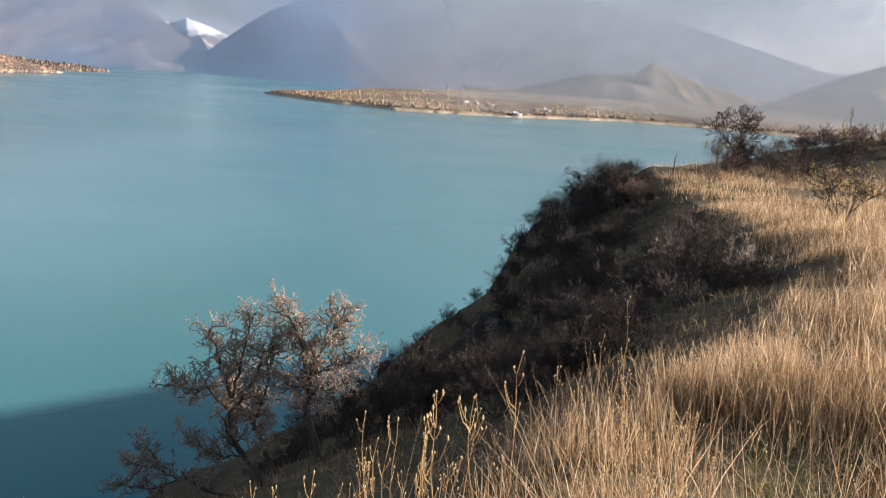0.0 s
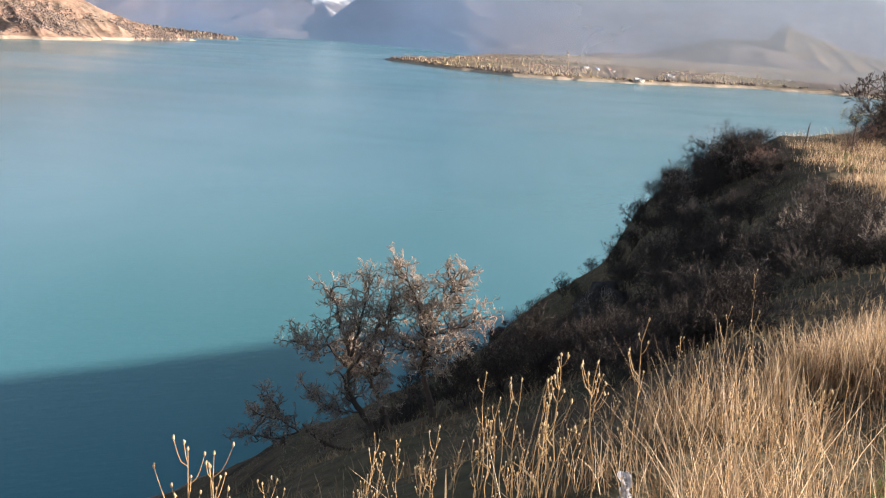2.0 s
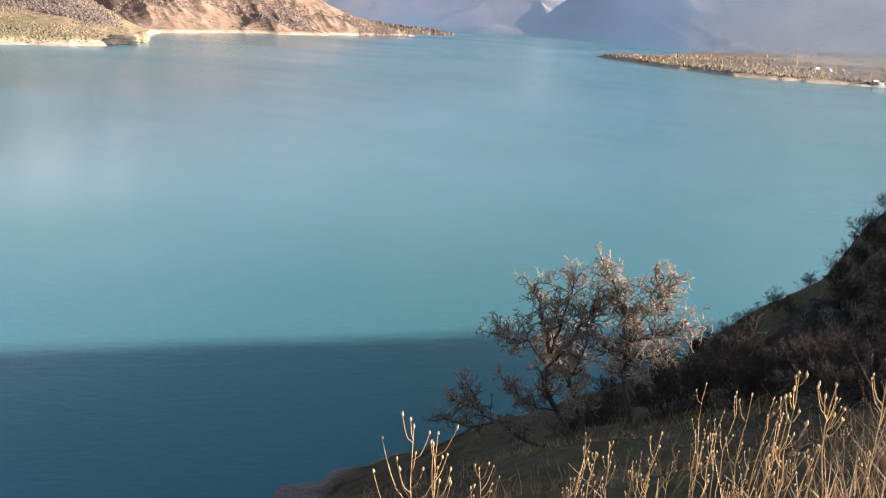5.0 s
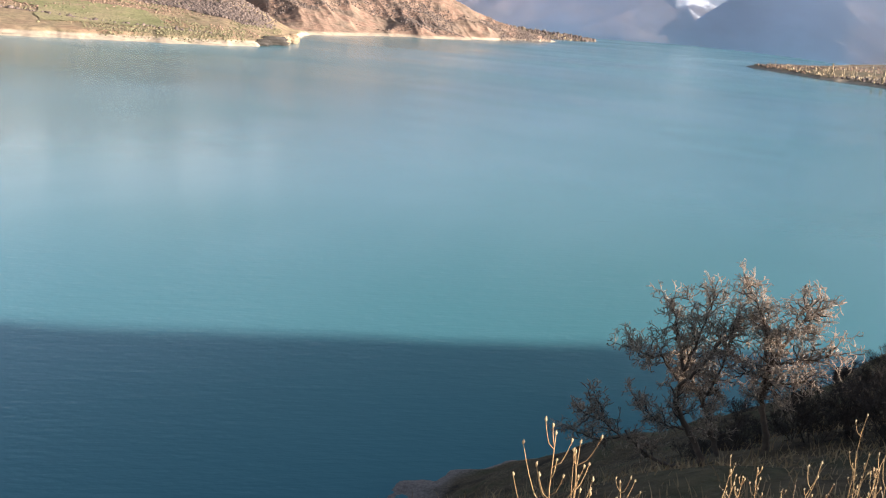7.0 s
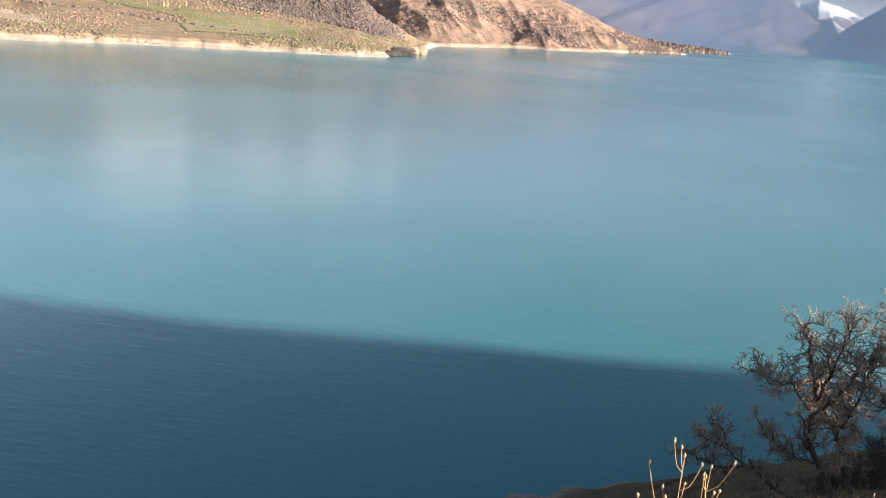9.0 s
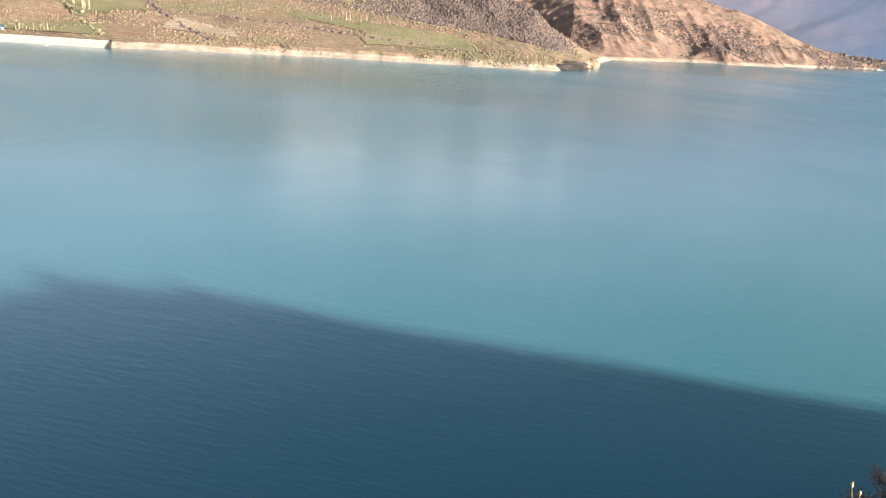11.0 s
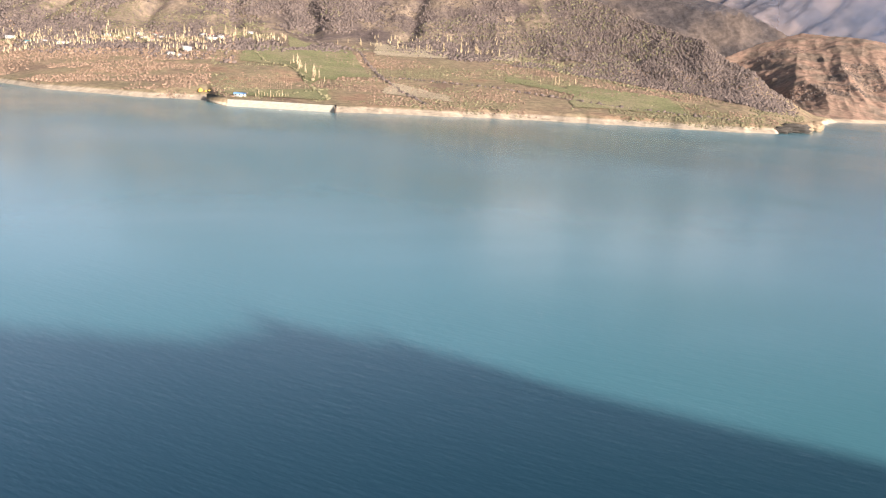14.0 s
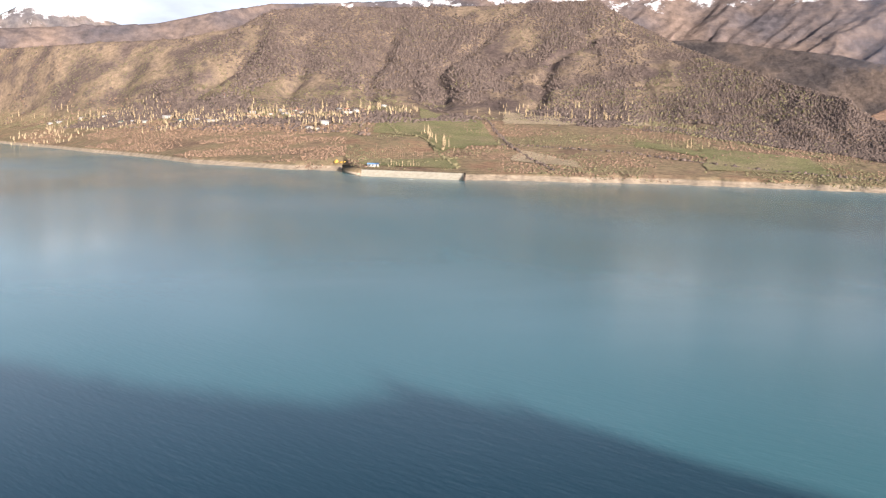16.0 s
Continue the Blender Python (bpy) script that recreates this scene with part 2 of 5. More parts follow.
SPIT = earth("peninsula_earth", [(0.35, (0.16, 0.14, 0.09)), (0.52, (0.25, 0.19, 0.12)), (0.6, (0.38, 0.30, 0.21)), (0.72, (0.14, 0.13, 0.08))], 0.006, 0.1, 0.5, 2.0, low=(1.8, 3.2, (0.46, 0.38, 0.29)))


# ---- shape helpers ----
def hash2(ix, iy, seed):
    h = (ix.astype(np.int64) * 374761393 + iy.astype(np.int64) * 668265263 + seed * 974711) & 0x7FFFFFFF
    h = ((h ^ (h >> 13)) * 1274126177) & 0x7FFFFFFF
    return ((h ^ (h >> 16)) & 0xFFFF) / 65535.0


def vnoise(x, y, seed=0):
    x, y = np.asarray(x, float), np.asarray(y, float)
    ix, iy = np.floor(x), np.floor(y)
    fx, fy = x - ix, y - iy
    fx, fy = fx * fx * fx * (fx * (fx * 6 - 15) + 10), fy * fy * fy * (fy * (fy * 6 - 15) + 10)
    a, b = hash2(ix, iy, seed), hash2(ix + 1, iy, seed)
    c, d = hash2(ix, iy + 1, seed), hash2(ix + 1, iy + 1, seed)
    return (a + (b - a) * fx) * (1 - fy) + (c + (d - c) * fx) * fy


def fbm(x, y, octaves=5, seed=0, gain=0.5):
    """Cloud-like noise about 0, of height about 1."""
    s, amp = 0.0, 1.0
    for o in range(octaves):
        k = 2.03 ** o
        s = s + amp * (vnoise(x * k + 17.3 * o, y * k - 9.1 * o, seed + o) - 0.5)
        amp *= gain
    return s


def ridged(x, y, octaves=5, seed=0, gain=0.5):
    """Noise with sharp crests and gullies, 0 to about 1."""
    s, amp, tot = 0.0, 1.0, 0.0
    for o in range(octaves):
        k = 2.07 ** o
        v = 1 - np.abs(2 * vnoise(x * k + 3.7 * o, y * k + 5.9 * o, seed + o) - 1)
        s, tot, amp = s + amp * v, tot + amp, amp * gain
    return s / tot


def smooth(x):
    x = np.clip(x, 0, 1)
    return x * x * (3 - 2 * x)


def raw_mesh(name, verts, faces):
    """A mesh from arrays: verts (n, 3) and faces (m, 3) or (m, 4)."""
    me = bpy.data.meshes.new(name)
    n, k = faces.shape
    me.vertices.add(len(verts))
    me.vertices.foreach_set("co", np.ascontiguousarray(verts, np.float32).ravel())
    me.loops.add(n * k)
    me.loops.foreach_set("vertex_index", np.ascontiguousarray(faces, np.int32).ravel())
    me.polygons.add(n)
    me.polygons.foreach_set("loop_start", np.arange(0, n * k, k, dtype=np.int32))
    me.update(calc_edges=True)
    return me


def sheet(name, X, Y, Z, material, soft_shade=True):
    """An object from a grid of points."""
    n, m = X.shape
    i = np.arange(n * m).reshape(n, m)
    f = np.stack([i[:-1, :-1], i[1:, :-1], i[1:, 1:], i[:-1, 1:]], -1).reshape(-1, 4)
    me = raw_mesh(name, np.stack([X, Y, Z], -1).reshape(-1, 3), f)
    if soft_shade:
        me.polygons.foreach_set("use_smooth", np.ones(len(f), bool))
    me.materials.append(material)
    return new(name, me)


def piece(name, verts, faces, material, parent=None, label="", soft=False):
    """One mesh object, as a part of parent where there is one."""
    me = raw_mesh(name, np.asarray(verts, float), np.asarray(faces))
    me.materials.append(material)
    if soft:
        me.polygons.foreach_set("use_smooth", np.ones(len(me.polygons), bool))
    ob = new(name, me)
    if parent:
        ob.parent = parent
    return tagged(ob, label)


def polar(az, r):
    """Plan coordinates of an azimuth in degrees left of +y and a distance from the lookout."""
    a = np.radians(az)
    return -np.sin(a) * r, np.cos(a) * r


def bearing(x, y):
    return np.degrees(np.arctan2(-x, y)), np.hypot(x, y)


# ---- the lake ----
g = np.concatenate([-np.geomspace(20, 4900, 40)[::-1], np.linspace(-15, 15, 4), np.geomspace(20, 4900, 40)])
GX, GY = np.meshgrid(g, g, indexing="ij")
tagged(sheet("water", GX, GY, GX * 0, WATER), "turquoise lake with fine wind ripples, darker in the hill's shade", "lake", kind="structure")

# ---- the lookout's hillside ----
EDGE_Y = (-120, -60, -25, 0, 5, 10, 15, 24, 38, 55, 72, 80, 88, 100, 120, 150, 200)
EDGE_X = (-14, -10, -5, -1.7, 1.0, 3.6, 6.4, 10.6, 14.0, 16, 16.6, 21, 31, 45, 64, 92, 130)
EDGE_Z = (52, 51.5, 49.5, 46.2, 45.5, 44.8, 44.3, 43.4, 42.2, 41.2, 40.6, 40.0, 39.5, 39.0, 37.0, 32.5, 22)


def hill_height(x, y):
    """The near hill: a grassy crest and a steep bank down to the water on its left."""
    wob = 1.6 * fbm(x * 0 + 3, y * 0.07, 3, 5)
    xe = np.interp(y, EDGE_Y, EDGE_X) + wob * smooth((np.abs(y) - 12) / 30)
    ze = np.interp(y, EDGE_Y, EDGE_Z)
    d = xe - x
    dl = np.maximum(d, 0) * np.interp(y, (0, 20, 36, 50, 70), (0.80, 0.80, 0.86, 0.92, 1))
    drop = np.interp(dl, (0, 1.5, 8.5, 10, 12.5, 22, 53, 90, 200), (0, 0.75, 4.9, 6.6, 11.8, 20.8, 39.8, 58, 95))
    dr = np.maximum(-d, 0)
    rise = np.interp(dr, (0, 4, 15, 40, 90, 200), (0, 0.25, 1.0, 2.2, 3.0, -8))
    knoll = 3.4 * np.exp(-(((x - 44) / 17) ** 2 + ((y - 87) / 15) ** 2))
    rough = 0.35 * fbm(x * 0.35, y * 0.35, 4, 9) + 2.2 * fbm(x * 0.07, y * 0.07, 4, 3) * smooth((dl - 4) / 14) + 0.9 * fbm(x * 0.06, y * 0.06, 3, 21) * smooth((y - 20) / 40)
    return ze - drop + rise + knoll + rough * smooth((np.hypot(x, y) - 1.5) / 5)


def stretch_axis(lo, hi, near, far, core):
    """Steps from lo to hi that are fine round 0 and widen outwards."""
    out, v = [0.0], 0.0
    while v < hi:
        v += near if v < core else near + (v - core) * far
        out.append(v)
    v, neg = 0.0, []
    while v > lo:
        v -= near if -v < core else near + (-v - core) * far
        neg.append(v)
    return np.array(neg[::-1] + out)


hx, hy = stretch_axis(-100, 150, 0.3, 0.012, 14), stretch_axis(-120, 200, 0.3, 0.008, 24)
HX, HY = np.meshgrid(hx, hy, indexing="ij")
ground = tagged(sheet("ground", HX, HY, hill_height(HX, HY), SOIL), "steep grassy hillside of brown earth above the lake", "hillside", kind="structure")

# ---- far land ----
FARM_AZ, FARM_R = (40, 41, 42.8, 44.2, 46.3, 51, 66, 80, 85, 91, 97, 101, 104, 140), (1340, 1320, 1010, 935, 900, 885, 858, 900, 985, 1110, 1500, 1875, 2300, 3000)
# ravines of the scrub hills: bearing at the foot, half-way and at the crest, depth, width
RAVINES = [(81.0, 78.6, 77.2, 20, 26), (75.5, 73.5, 69.5, 16, 24), (69.0, 67.0, 65.0, 14, 22), (94.0, 90.5, 86.0, 26, 40), (99.0, 97.0, 94.0, 24, 40), (87.5, 85.0, 81.0, 16, 30), (59.0, 60.5, 62.5, 10, 30)]
SHORE_AZ = (22.3, 24.8, 26.2, 29.6, 36.8, 40.8, 41.6, 42.3, 43.1, 44.2, 46.3, 51.2, 58.7, 66, 73, 80, 81.2, 85.3, 91, 97.2, 101, 104, 140)
SHORE_R = (2150, 1880, 1740, 1615, 1495, 1330, 1270, 1130, 1000, 925, 900, 885, 880, 858, 846, 880, 975, 990, 1110, 1500, 1875, 2300, 3000)
CREST_AZ = (40, 41, 42.7, 45, 46, 47.8, 49, 52.4, 55.8, 59.3, 62.2, 64.5, 66.7, 72, 78, 83, 86, 88, 92, 96, 99, 102, 140)
CREST_EL = (-1.7, -1.1, -0.2, 0.05, 0.8, 1.4, 2.4, 3.4, 4.6, 5.85, 7.3, 8.6, 8.6, 8.3, 8.0, 7.9, 7.5, 6.4, 5.4, 5.0, 4.6, 4.2, 4.0)
CREST_R = (1345, 1300, 1270, 1280, 1330, 1400, 1450, 1600, 1760, 1900, 2000, 2080, 2100, 2150, 2200, 2200, 2150, 2150, 2200, 2300, 2400, 2600, 3300)


def shore_left(az):
    return np.interp(az, SHORE_AZ, SHORE_R)


def left_height(az, r):
    """The far bank: a farmed shelf above a beach, then scrub hills cut by ravines."""
    x, y = polar(az, r)
    rs = np.interp(az, FARM_AZ, FARM_R)
    edge = shore_left(az) + 9 * fbm(az * 1.1, az * 0 + 2, 4, 31)
    rc = np.interp(az, CREST_AZ, CREST_R)
    zc = 48 + rc * np.tan(np.radians(np.interp(az, CREST_AZ, CREST_EL)))
    rf = rs + (rc - rs) * np.interp(az, (40, 46, 50, 60, 80, 100), (0.15, 0.2, 0.45, 0.44, 0.52, 0.55))
    shelf = np.interp(r - rs, (-60, 0, 60, 400, 1200), (4.5, 5.5, 10.0, 47, 150)) + 4 * fbm(x * 0.008, y * 0.008, 4, 41) * smooth((r - rs - 20) / 150)
    beach = np.interp(r - edge, (-60, 0, 16, 24, 40, 90, 150), (-14, -0.2, 3.6, 6.5, 12, 60, 900))
    shelf = np.minimum(shelf, beach)
    u = (r - rf) / np.maximum(rc - rf, 60)
    zf = np.interp(rf - rs, (-60, 0, 60, 400, 1200), (4.5, 5.5, 10.0, 47, 150))
    up = smooth(np.clip(u, 0, 1) * 0.5) * 2 * 0.55 + np.clip(u, 0, 1) * 0.45
    wx, wy = x + 90 * fbm(x * 0.003, y * 0.003, 3, 5), y + 90 * fbm(x * 0.003 + 9, y * 0.003, 3, 6)
    arc = az * 27.9 + 80 * fbm(x * 0.003, y * 0.003, 3, 5) - 130 * u
    gully = 0.6 * ridged(arc * 0.0085 + 2, r * 0.0022, 5, 77) + 0.4 * ridged(wx * 0.005 + 2, wy * 0.005, 5, 78)
    for a0, a1, a2, depth, wide in RAVINES:
        depth, wide = depth * 1.25, wide * 0.7
        way = np.interp(u, (-0.3, 0.45, 1.0), (a0, a1, a2)) + 2.6 * fbm(u * 2.5, u * 0 + a0, 4, 19)
        gully = gully - depth / 55 * np.exp(-((az - way) * r * 0.01745 / wide) ** 2)
    body = zf + np.maximum(zc - zf, 0) * up - np.interp(az, (45, 62, 70), (12, 24, 40)) * (1 - gully) * np.clip(u * (1 - u) * 4, 0, 1) * smooth(np.maximum(zc - zf, 0) / 120)
    body = body + (4 * fbm(x * 0.02, y * 0.02, 4, 55) + 14 * fbm(x * 0.008, y * 0.008, 4, 56) * np.clip(1.15 - u, 0, 1)) * smooth(u * 3)
    past = np.where(u > 1, zc - (r - rc) * 0.25, body)
    z = np.where(u > 0, np.where(u > 1, past, np.maximum(body, np.minimum(shelf, zc))), shelf)
    wavy = az + 0.6 * fbm(r * 0.02, az * 0.5, 3, 8)
    z = np.minimum(z, 6) + np.maximum(z - 6, 0) * smooth((wavy - 40.8) / 5.5)
    return (z + 4) * smooth((wavy - 40.5) / 1.2) - 4


def polar_sheet(name, az0, az1, daz, rin, rout, nr, height, material, power=1.0):
    az = np.arange(az0, az1 + daz / 2, daz)
    s = np.linspace(0, 1, nr) ** power
    A = np.repeat(az[:, None], nr, 1)
    R = rin(A) + (rout(A) - rin(A)) * s[None, :]
    X, Y = polar(A, R)
    return sheet(name, X, Y, height(A, R), material)


tagged(polar_sheet("far_bank", 40, 140, 0.12, lambda a: shore_left(a) - 60, lambda a: np.interp(a, CREST_AZ, CREST_R) + 250, 220, left_height, FARM, 1.3),
       "farmed far bank with orchards rising to brown scrub hills", "hillside", kind="structure")


def range_height(crest_az, crest_el, crest_r, foot_r, foot_z, wave, depth, seed, sharp=1.0, base=48, slant=0.7):
    """A mountain range: from its foot to a crest given by bearings and angles, cut by spurs."""
    def h(az, r):
        x, y = polar(az, r)
        rc, rf = np.interp(az, crest_az, crest_r), np.interp(az, crest_az, foot_r)
        zc = base + rc * np.tan(np.radians(np.interp(az, crest_az, crest_el)))
        u = (r - rf) / np.maximum(rc - rf, 10)
        v = np.clip(u, 0, 1)
        arc = az * 0.01745 * crest_r[0] + 0.12 / wave * fbm(x * wave * 0.9, y * wave * 0.9, 3, seed + 1) - slant / wave * u
        spur = ridged(arc * wave + seed, r * wave * 0.3, 5, seed, 0.4)
        z = foot_z + np.maximum(zc - foot_z, -30) * v ** sharp - depth * (1 - spur) * np.clip(v * (1 - v) * 4, 0, 1)
        z = z + 0.07 * depth * fbm(x * wave * 5, y * wave * 5, 4, seed + 3) * np.clip(v * 4, 0, 1)
        return np.where(u > 1, zc - (r - rc) * 0.5, np.where(u < 0, foot_z + (r - rf) * 0.1, z))
    return h


def mountain(name, label, crest, nr, daz, wave, depth, seed, material, foot_z=-2.0, sharp=1.0, kind="structure", slant=0.7):
    """crest: rows of bearing, angle, distance, distance of the foot."""
    az, el, rc, rf = (np.array(c) for c in zip(*crest))
    h = range_height(az, el, rc, rf, foot_z, wave, depth, seed, sharp, slant=slant)
    ob = polar_sheet(name, az[0], az[-1], daz, lambda a: np.interp(a, az, rf) - 40, lambda a: np.interp(a, az, rc) + 150, nr, h, material)
    return tagged(ob, label, "mountain", kind=kind)


RIDGE = [(24.4, -1.4, 2000, 1960), (25.8, -1.0, 1980, 1820), (28.2, -0.43, 1950, 1690), (30.3, 0.3, 1950, 1610), (32.5, 1.28, 1980, 1560), (36, 2.2, 2020, 1500), (40, 3.0, 2100, 1370), (43.5, 3.2, 2200, 1330), (46, 2.4, 2150, 1450), (48.5, 1.2, 2050, 1500), (51, 0.0, 1950, 1600)]
mountain("eroded_ridge", "eroded red and tan ridge with gullies running down to the shore",
         RIDGE, 190, 0.06, 0.0064, 50, 11, SCREE)
# bare woods, coloured darker to stand in for the cloud shade on them
WOODS = earth("cloud_shaded_woods", [(0.38, (0.062, 0.055, 0.056)), (0.5, (0.095, 0.08, 0.076)), (0.64, (0.15, 0.118, 0.10))], 0.008, 0.06, 0.9, 5.0)
mountain("wooded_hill", "hill of bare woods behind the eroded ridge, cloud shade in its dark colour",
         [(42.5, 1.2, 2400, 2250), (44, 2.9, 2450, 2150), (47, 4.5, 2500, 2100), (50, 5.2, 2550, 2100), (54, 5.7, 2600, 2150), (58, 6.2, 2650, 2200), (62, 6.0, 2650, 2250)], 120, 0.1, 0.0045, 55, 29, WOODS, slant=1.4)
POINT = [(21.9, -1.12, 2440, 2330), (23, -0.95, 2440, 2290), (25, -0.78, 2460, 2240), (27, -0.62, 2520, 2200), (29, -0.35, 2600, 2150), (34, 0.4, 2700, 2150)]
mountain("far_point", "low dark wooded point running out into the lake", POINT, 60, 0.08, 0.006, 8, 13, SPIT)
mountain("back_mountain", "tall bare brown mountain with gullies, snow on its upper slopes",
         [(15.2, -0.9, 3500, 3300), (16.2, 0.5, 3600, 3200), (18.4, 1.95, 3600, 3000), (20.4, 3.3, 3600, 2900), (24, 5, 3600, 2850), (30, 7, 3700, 2700), (40, 9, 3800, 2500),
          (50, 10.5, 3900, 2600), (57, 10, 3900, 2800), (66, 9.8, 3900, 2900), (75, 8.6, 3900, 2900), (86, 7.9, 3800, 2700), (89.5, 7.2, 3600, 2700), (93, 6.3, 3600, 2700), (97, 5.9, 3600, 2800), (101, 5.5, 3600, 2900), (125, 4, 3600, 2900)], 190, 0.12, 0.0034, 140, 23, ROCKY, slant=-2.2)
mountain("cloud_mountain", "dark hazy mountain with cloud on its upper slopes",
         [(-30, 1.0, 3900, 2900), (-23.6, 1.5, 3900, 2700), (-20.6, 2.2, 3900, 2600), (-17, 3.4, 3900, 2500), (-13.5, 4.3, 3900, 2500), (-8, 5.2, 3900, 2500),
          (0, 5.6, 3900, 2500), (6, 5.0, 3900, 2600), (10.4, 4.0, 3900, 2700), (12.1, 3.4, 3900, 2800), (13.9, 2.2, 3900, 2850), (16.3, 0.4, 3900, 2950), (17.2, -0.8, 3600, 3000)], 150, 0.12, 0.0018, 130, 37, ROCKY)
mountain("front_ridge", "low dark ridge in front of the mountain",
         [(-24, -0.6, 2500, 2000), (-17, 0.1, 2600, 1900), (-12.5, 2.0, 2900, 1900), (-10, 2.0, 2900, 1900), (-7, 2.1, 2900, 2000), (0, 1.3, 2900, 2100), (7, 1.1, 2900, 2000),
          (11.4, 0.3, 2950, 2500), (13.9, -0.4, 2950, 2700), (17, -0.9, 2980, 2900)], 120, 0.12, 0.003, 60, 51, ROCKY)
mountain("snow_peak", "distant snow-covered peak", [(12, 1.0, 4700, 4000), (14.9, 1.6, 4700, 4000), (16, 2.0, 4700, 4000), (17.4, 2.5, 4700, 4000), (18.2, 2.1, 4700, 4000), (19.4, 2.4, 4700, 4000), (22, 2.0, 4700, 4000)], 60, 0.1, 0.003, 110, 63, NOTCH_SNOW)
mountain("snow_peak", "distant snow-covered peak", [(92, 4.5, 4700, 3900), (94, 5.6, 4700, 3900), (96, 6.3, 4700, 3900), (97.2, 6.9, 4700, 3900), (98.6, 6.6, 4700, 3900), (100, 7.1, 4700, 3900), (102, 6.2, 4700, 3900), (106, 5, 4700, 3900), (125, 4, 4700, 3900)], 60, 0.12, 0.003, 200, 71, PEAK)
mountain("sunlit_spur", "golden sunlit spur of dry grass in front of the mountain",
         [(-22, -0.9, 2420, 2280), (-18.4, -0.1, 2420, 2250), (-16.5, 0.28, 2420, 2240), (-14.5, 1.0, 2420, 2220), (-12.9, 1.6, 2420, 2200), (-12.3, 1.2, 2420, 2220), (-11.6, 0.1, 2420, 2260), (-11, -0.9, 2420, 2340)], 70, 0.1, 0.006, 30, 91, DRY_SLOPE)
mountain("right_hill", "hazy dark wooded hill", [(-75, 4.5, 2200, 1500), (-45, 4.2, 2200, 1400), (-30, 3.0, 2200, 1300), (-26.5, 2.1, 2200, 1300), (-24, 1.2, 2200, 1350), (-22, 0.3, 2200, 1400), (-20, -0.7, 2200, 1500), (-18.5, -1.0, 2200, 1800)], 90, 0.15, 0.004, 60, 83, ROCKY)


SPIT_AZ = (-75, -30, -23.2, -16.8, -11.4, -7.6, -3.9, 0, 3.8, 8.3, 12.04, 12.6)
SPIT_R = (900, 1000, 1090, 1141, 1158, 1106, 1062, 1050, 1053, 1171, 1360, 1420)
SPIT_BACK = (3000, 3000, 3000, 3000, 3000, 3000, 3000, 3000, 2400, 1650, 1440, 1422)


def spit_height(az, r):
    x, y = polar(az, r)
    rs, rb = np.interp(az, SPIT_AZ, SPIT_R) + 10 * fbm(az * 1.5, az * 0, 3, 61), np.interp(az, SPIT_AZ, SPIT_BACK)
    d = np.minimum(r - rs, (rb - r) * 0.6)
    return np.interp(d, (-60, 0, 14, 40, 500, 1600), (-14, -0.3, 2.2, 4.5, 11, 34)) + 2.5 * fbm(x * 0.01, y * 0.01, 4, 7) * smooth((d - 30) / 80)


tagged(polar_sheet("peninsula", -75, 12.7, 0.15, lambda a: np.interp(a, SPIT_AZ, SPIT_R) - 60, lambda a: np.interp(a, SPIT_AZ, SPIT_BACK) + 60, 110, spit_height, SPIT, 1.6),
       "low tree-covered peninsula with a pale beach", "peninsula", kind="structure")


# ---- haze and low cloud ----
def mist_bank(foot, z1, material, label):
    """Upright sheets in place of hazy air, one behind the other, along a line of bearings and distances; all edge-on to
    the sun.
    """
    fa, fr = (np.array(c, float) for c in zip(*foot))
    n = int((fa[-1] - fa[0]) * 1.5)
    ends = np.linspace(fa[0], fa[-1], n + 1)
    mid = (ends[1:] + ends[:-1]) / 2
    d = np.interp(mid, fa, fr) * np.cos(np.radians(mid - 12))
    z = np.linspace(-2, z1, 8)
    A = np.stack([ends[:-1], ends[1:]], 1)
    X, Y = polar(A, d[:, None] / np.cos(np.radians(A - 12)))
    V = np.stack([np.repeat(X[:, :, None], 8, 2), np.repeat(Y[:, :, None], 8, 2), np.broadcast_to(z, (n, 2, 8))], -1)
    i = np.arange(n * 16).reshape(n, 2, 8)
    F = np.stack([i[:, 0, :-1], i[:, 1, :-1], i[:, 1, 1:], i[:, 0, 1:]], -1)
    return tagged(piece("haze", V.reshape(-1, 3), F.reshape(-1, 4), material), label, "haze", kind="structure")


# tints carry the blue and grey of distant air, set by colour
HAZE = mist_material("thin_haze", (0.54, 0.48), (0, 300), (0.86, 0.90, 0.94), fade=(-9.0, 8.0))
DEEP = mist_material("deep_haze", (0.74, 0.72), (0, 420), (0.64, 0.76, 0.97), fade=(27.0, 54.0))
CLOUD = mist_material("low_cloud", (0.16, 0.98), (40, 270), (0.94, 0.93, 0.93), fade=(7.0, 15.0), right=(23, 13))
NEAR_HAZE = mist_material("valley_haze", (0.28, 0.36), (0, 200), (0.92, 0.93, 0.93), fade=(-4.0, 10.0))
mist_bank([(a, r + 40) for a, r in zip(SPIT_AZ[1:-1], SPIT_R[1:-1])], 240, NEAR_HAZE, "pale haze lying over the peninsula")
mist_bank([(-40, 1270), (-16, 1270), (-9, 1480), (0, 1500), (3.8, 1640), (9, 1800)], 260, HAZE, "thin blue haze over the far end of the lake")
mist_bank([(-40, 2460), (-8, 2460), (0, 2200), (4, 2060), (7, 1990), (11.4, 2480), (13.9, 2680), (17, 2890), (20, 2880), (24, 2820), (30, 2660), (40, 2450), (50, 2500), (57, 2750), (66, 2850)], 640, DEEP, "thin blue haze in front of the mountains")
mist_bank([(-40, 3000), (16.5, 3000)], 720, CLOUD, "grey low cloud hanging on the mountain")


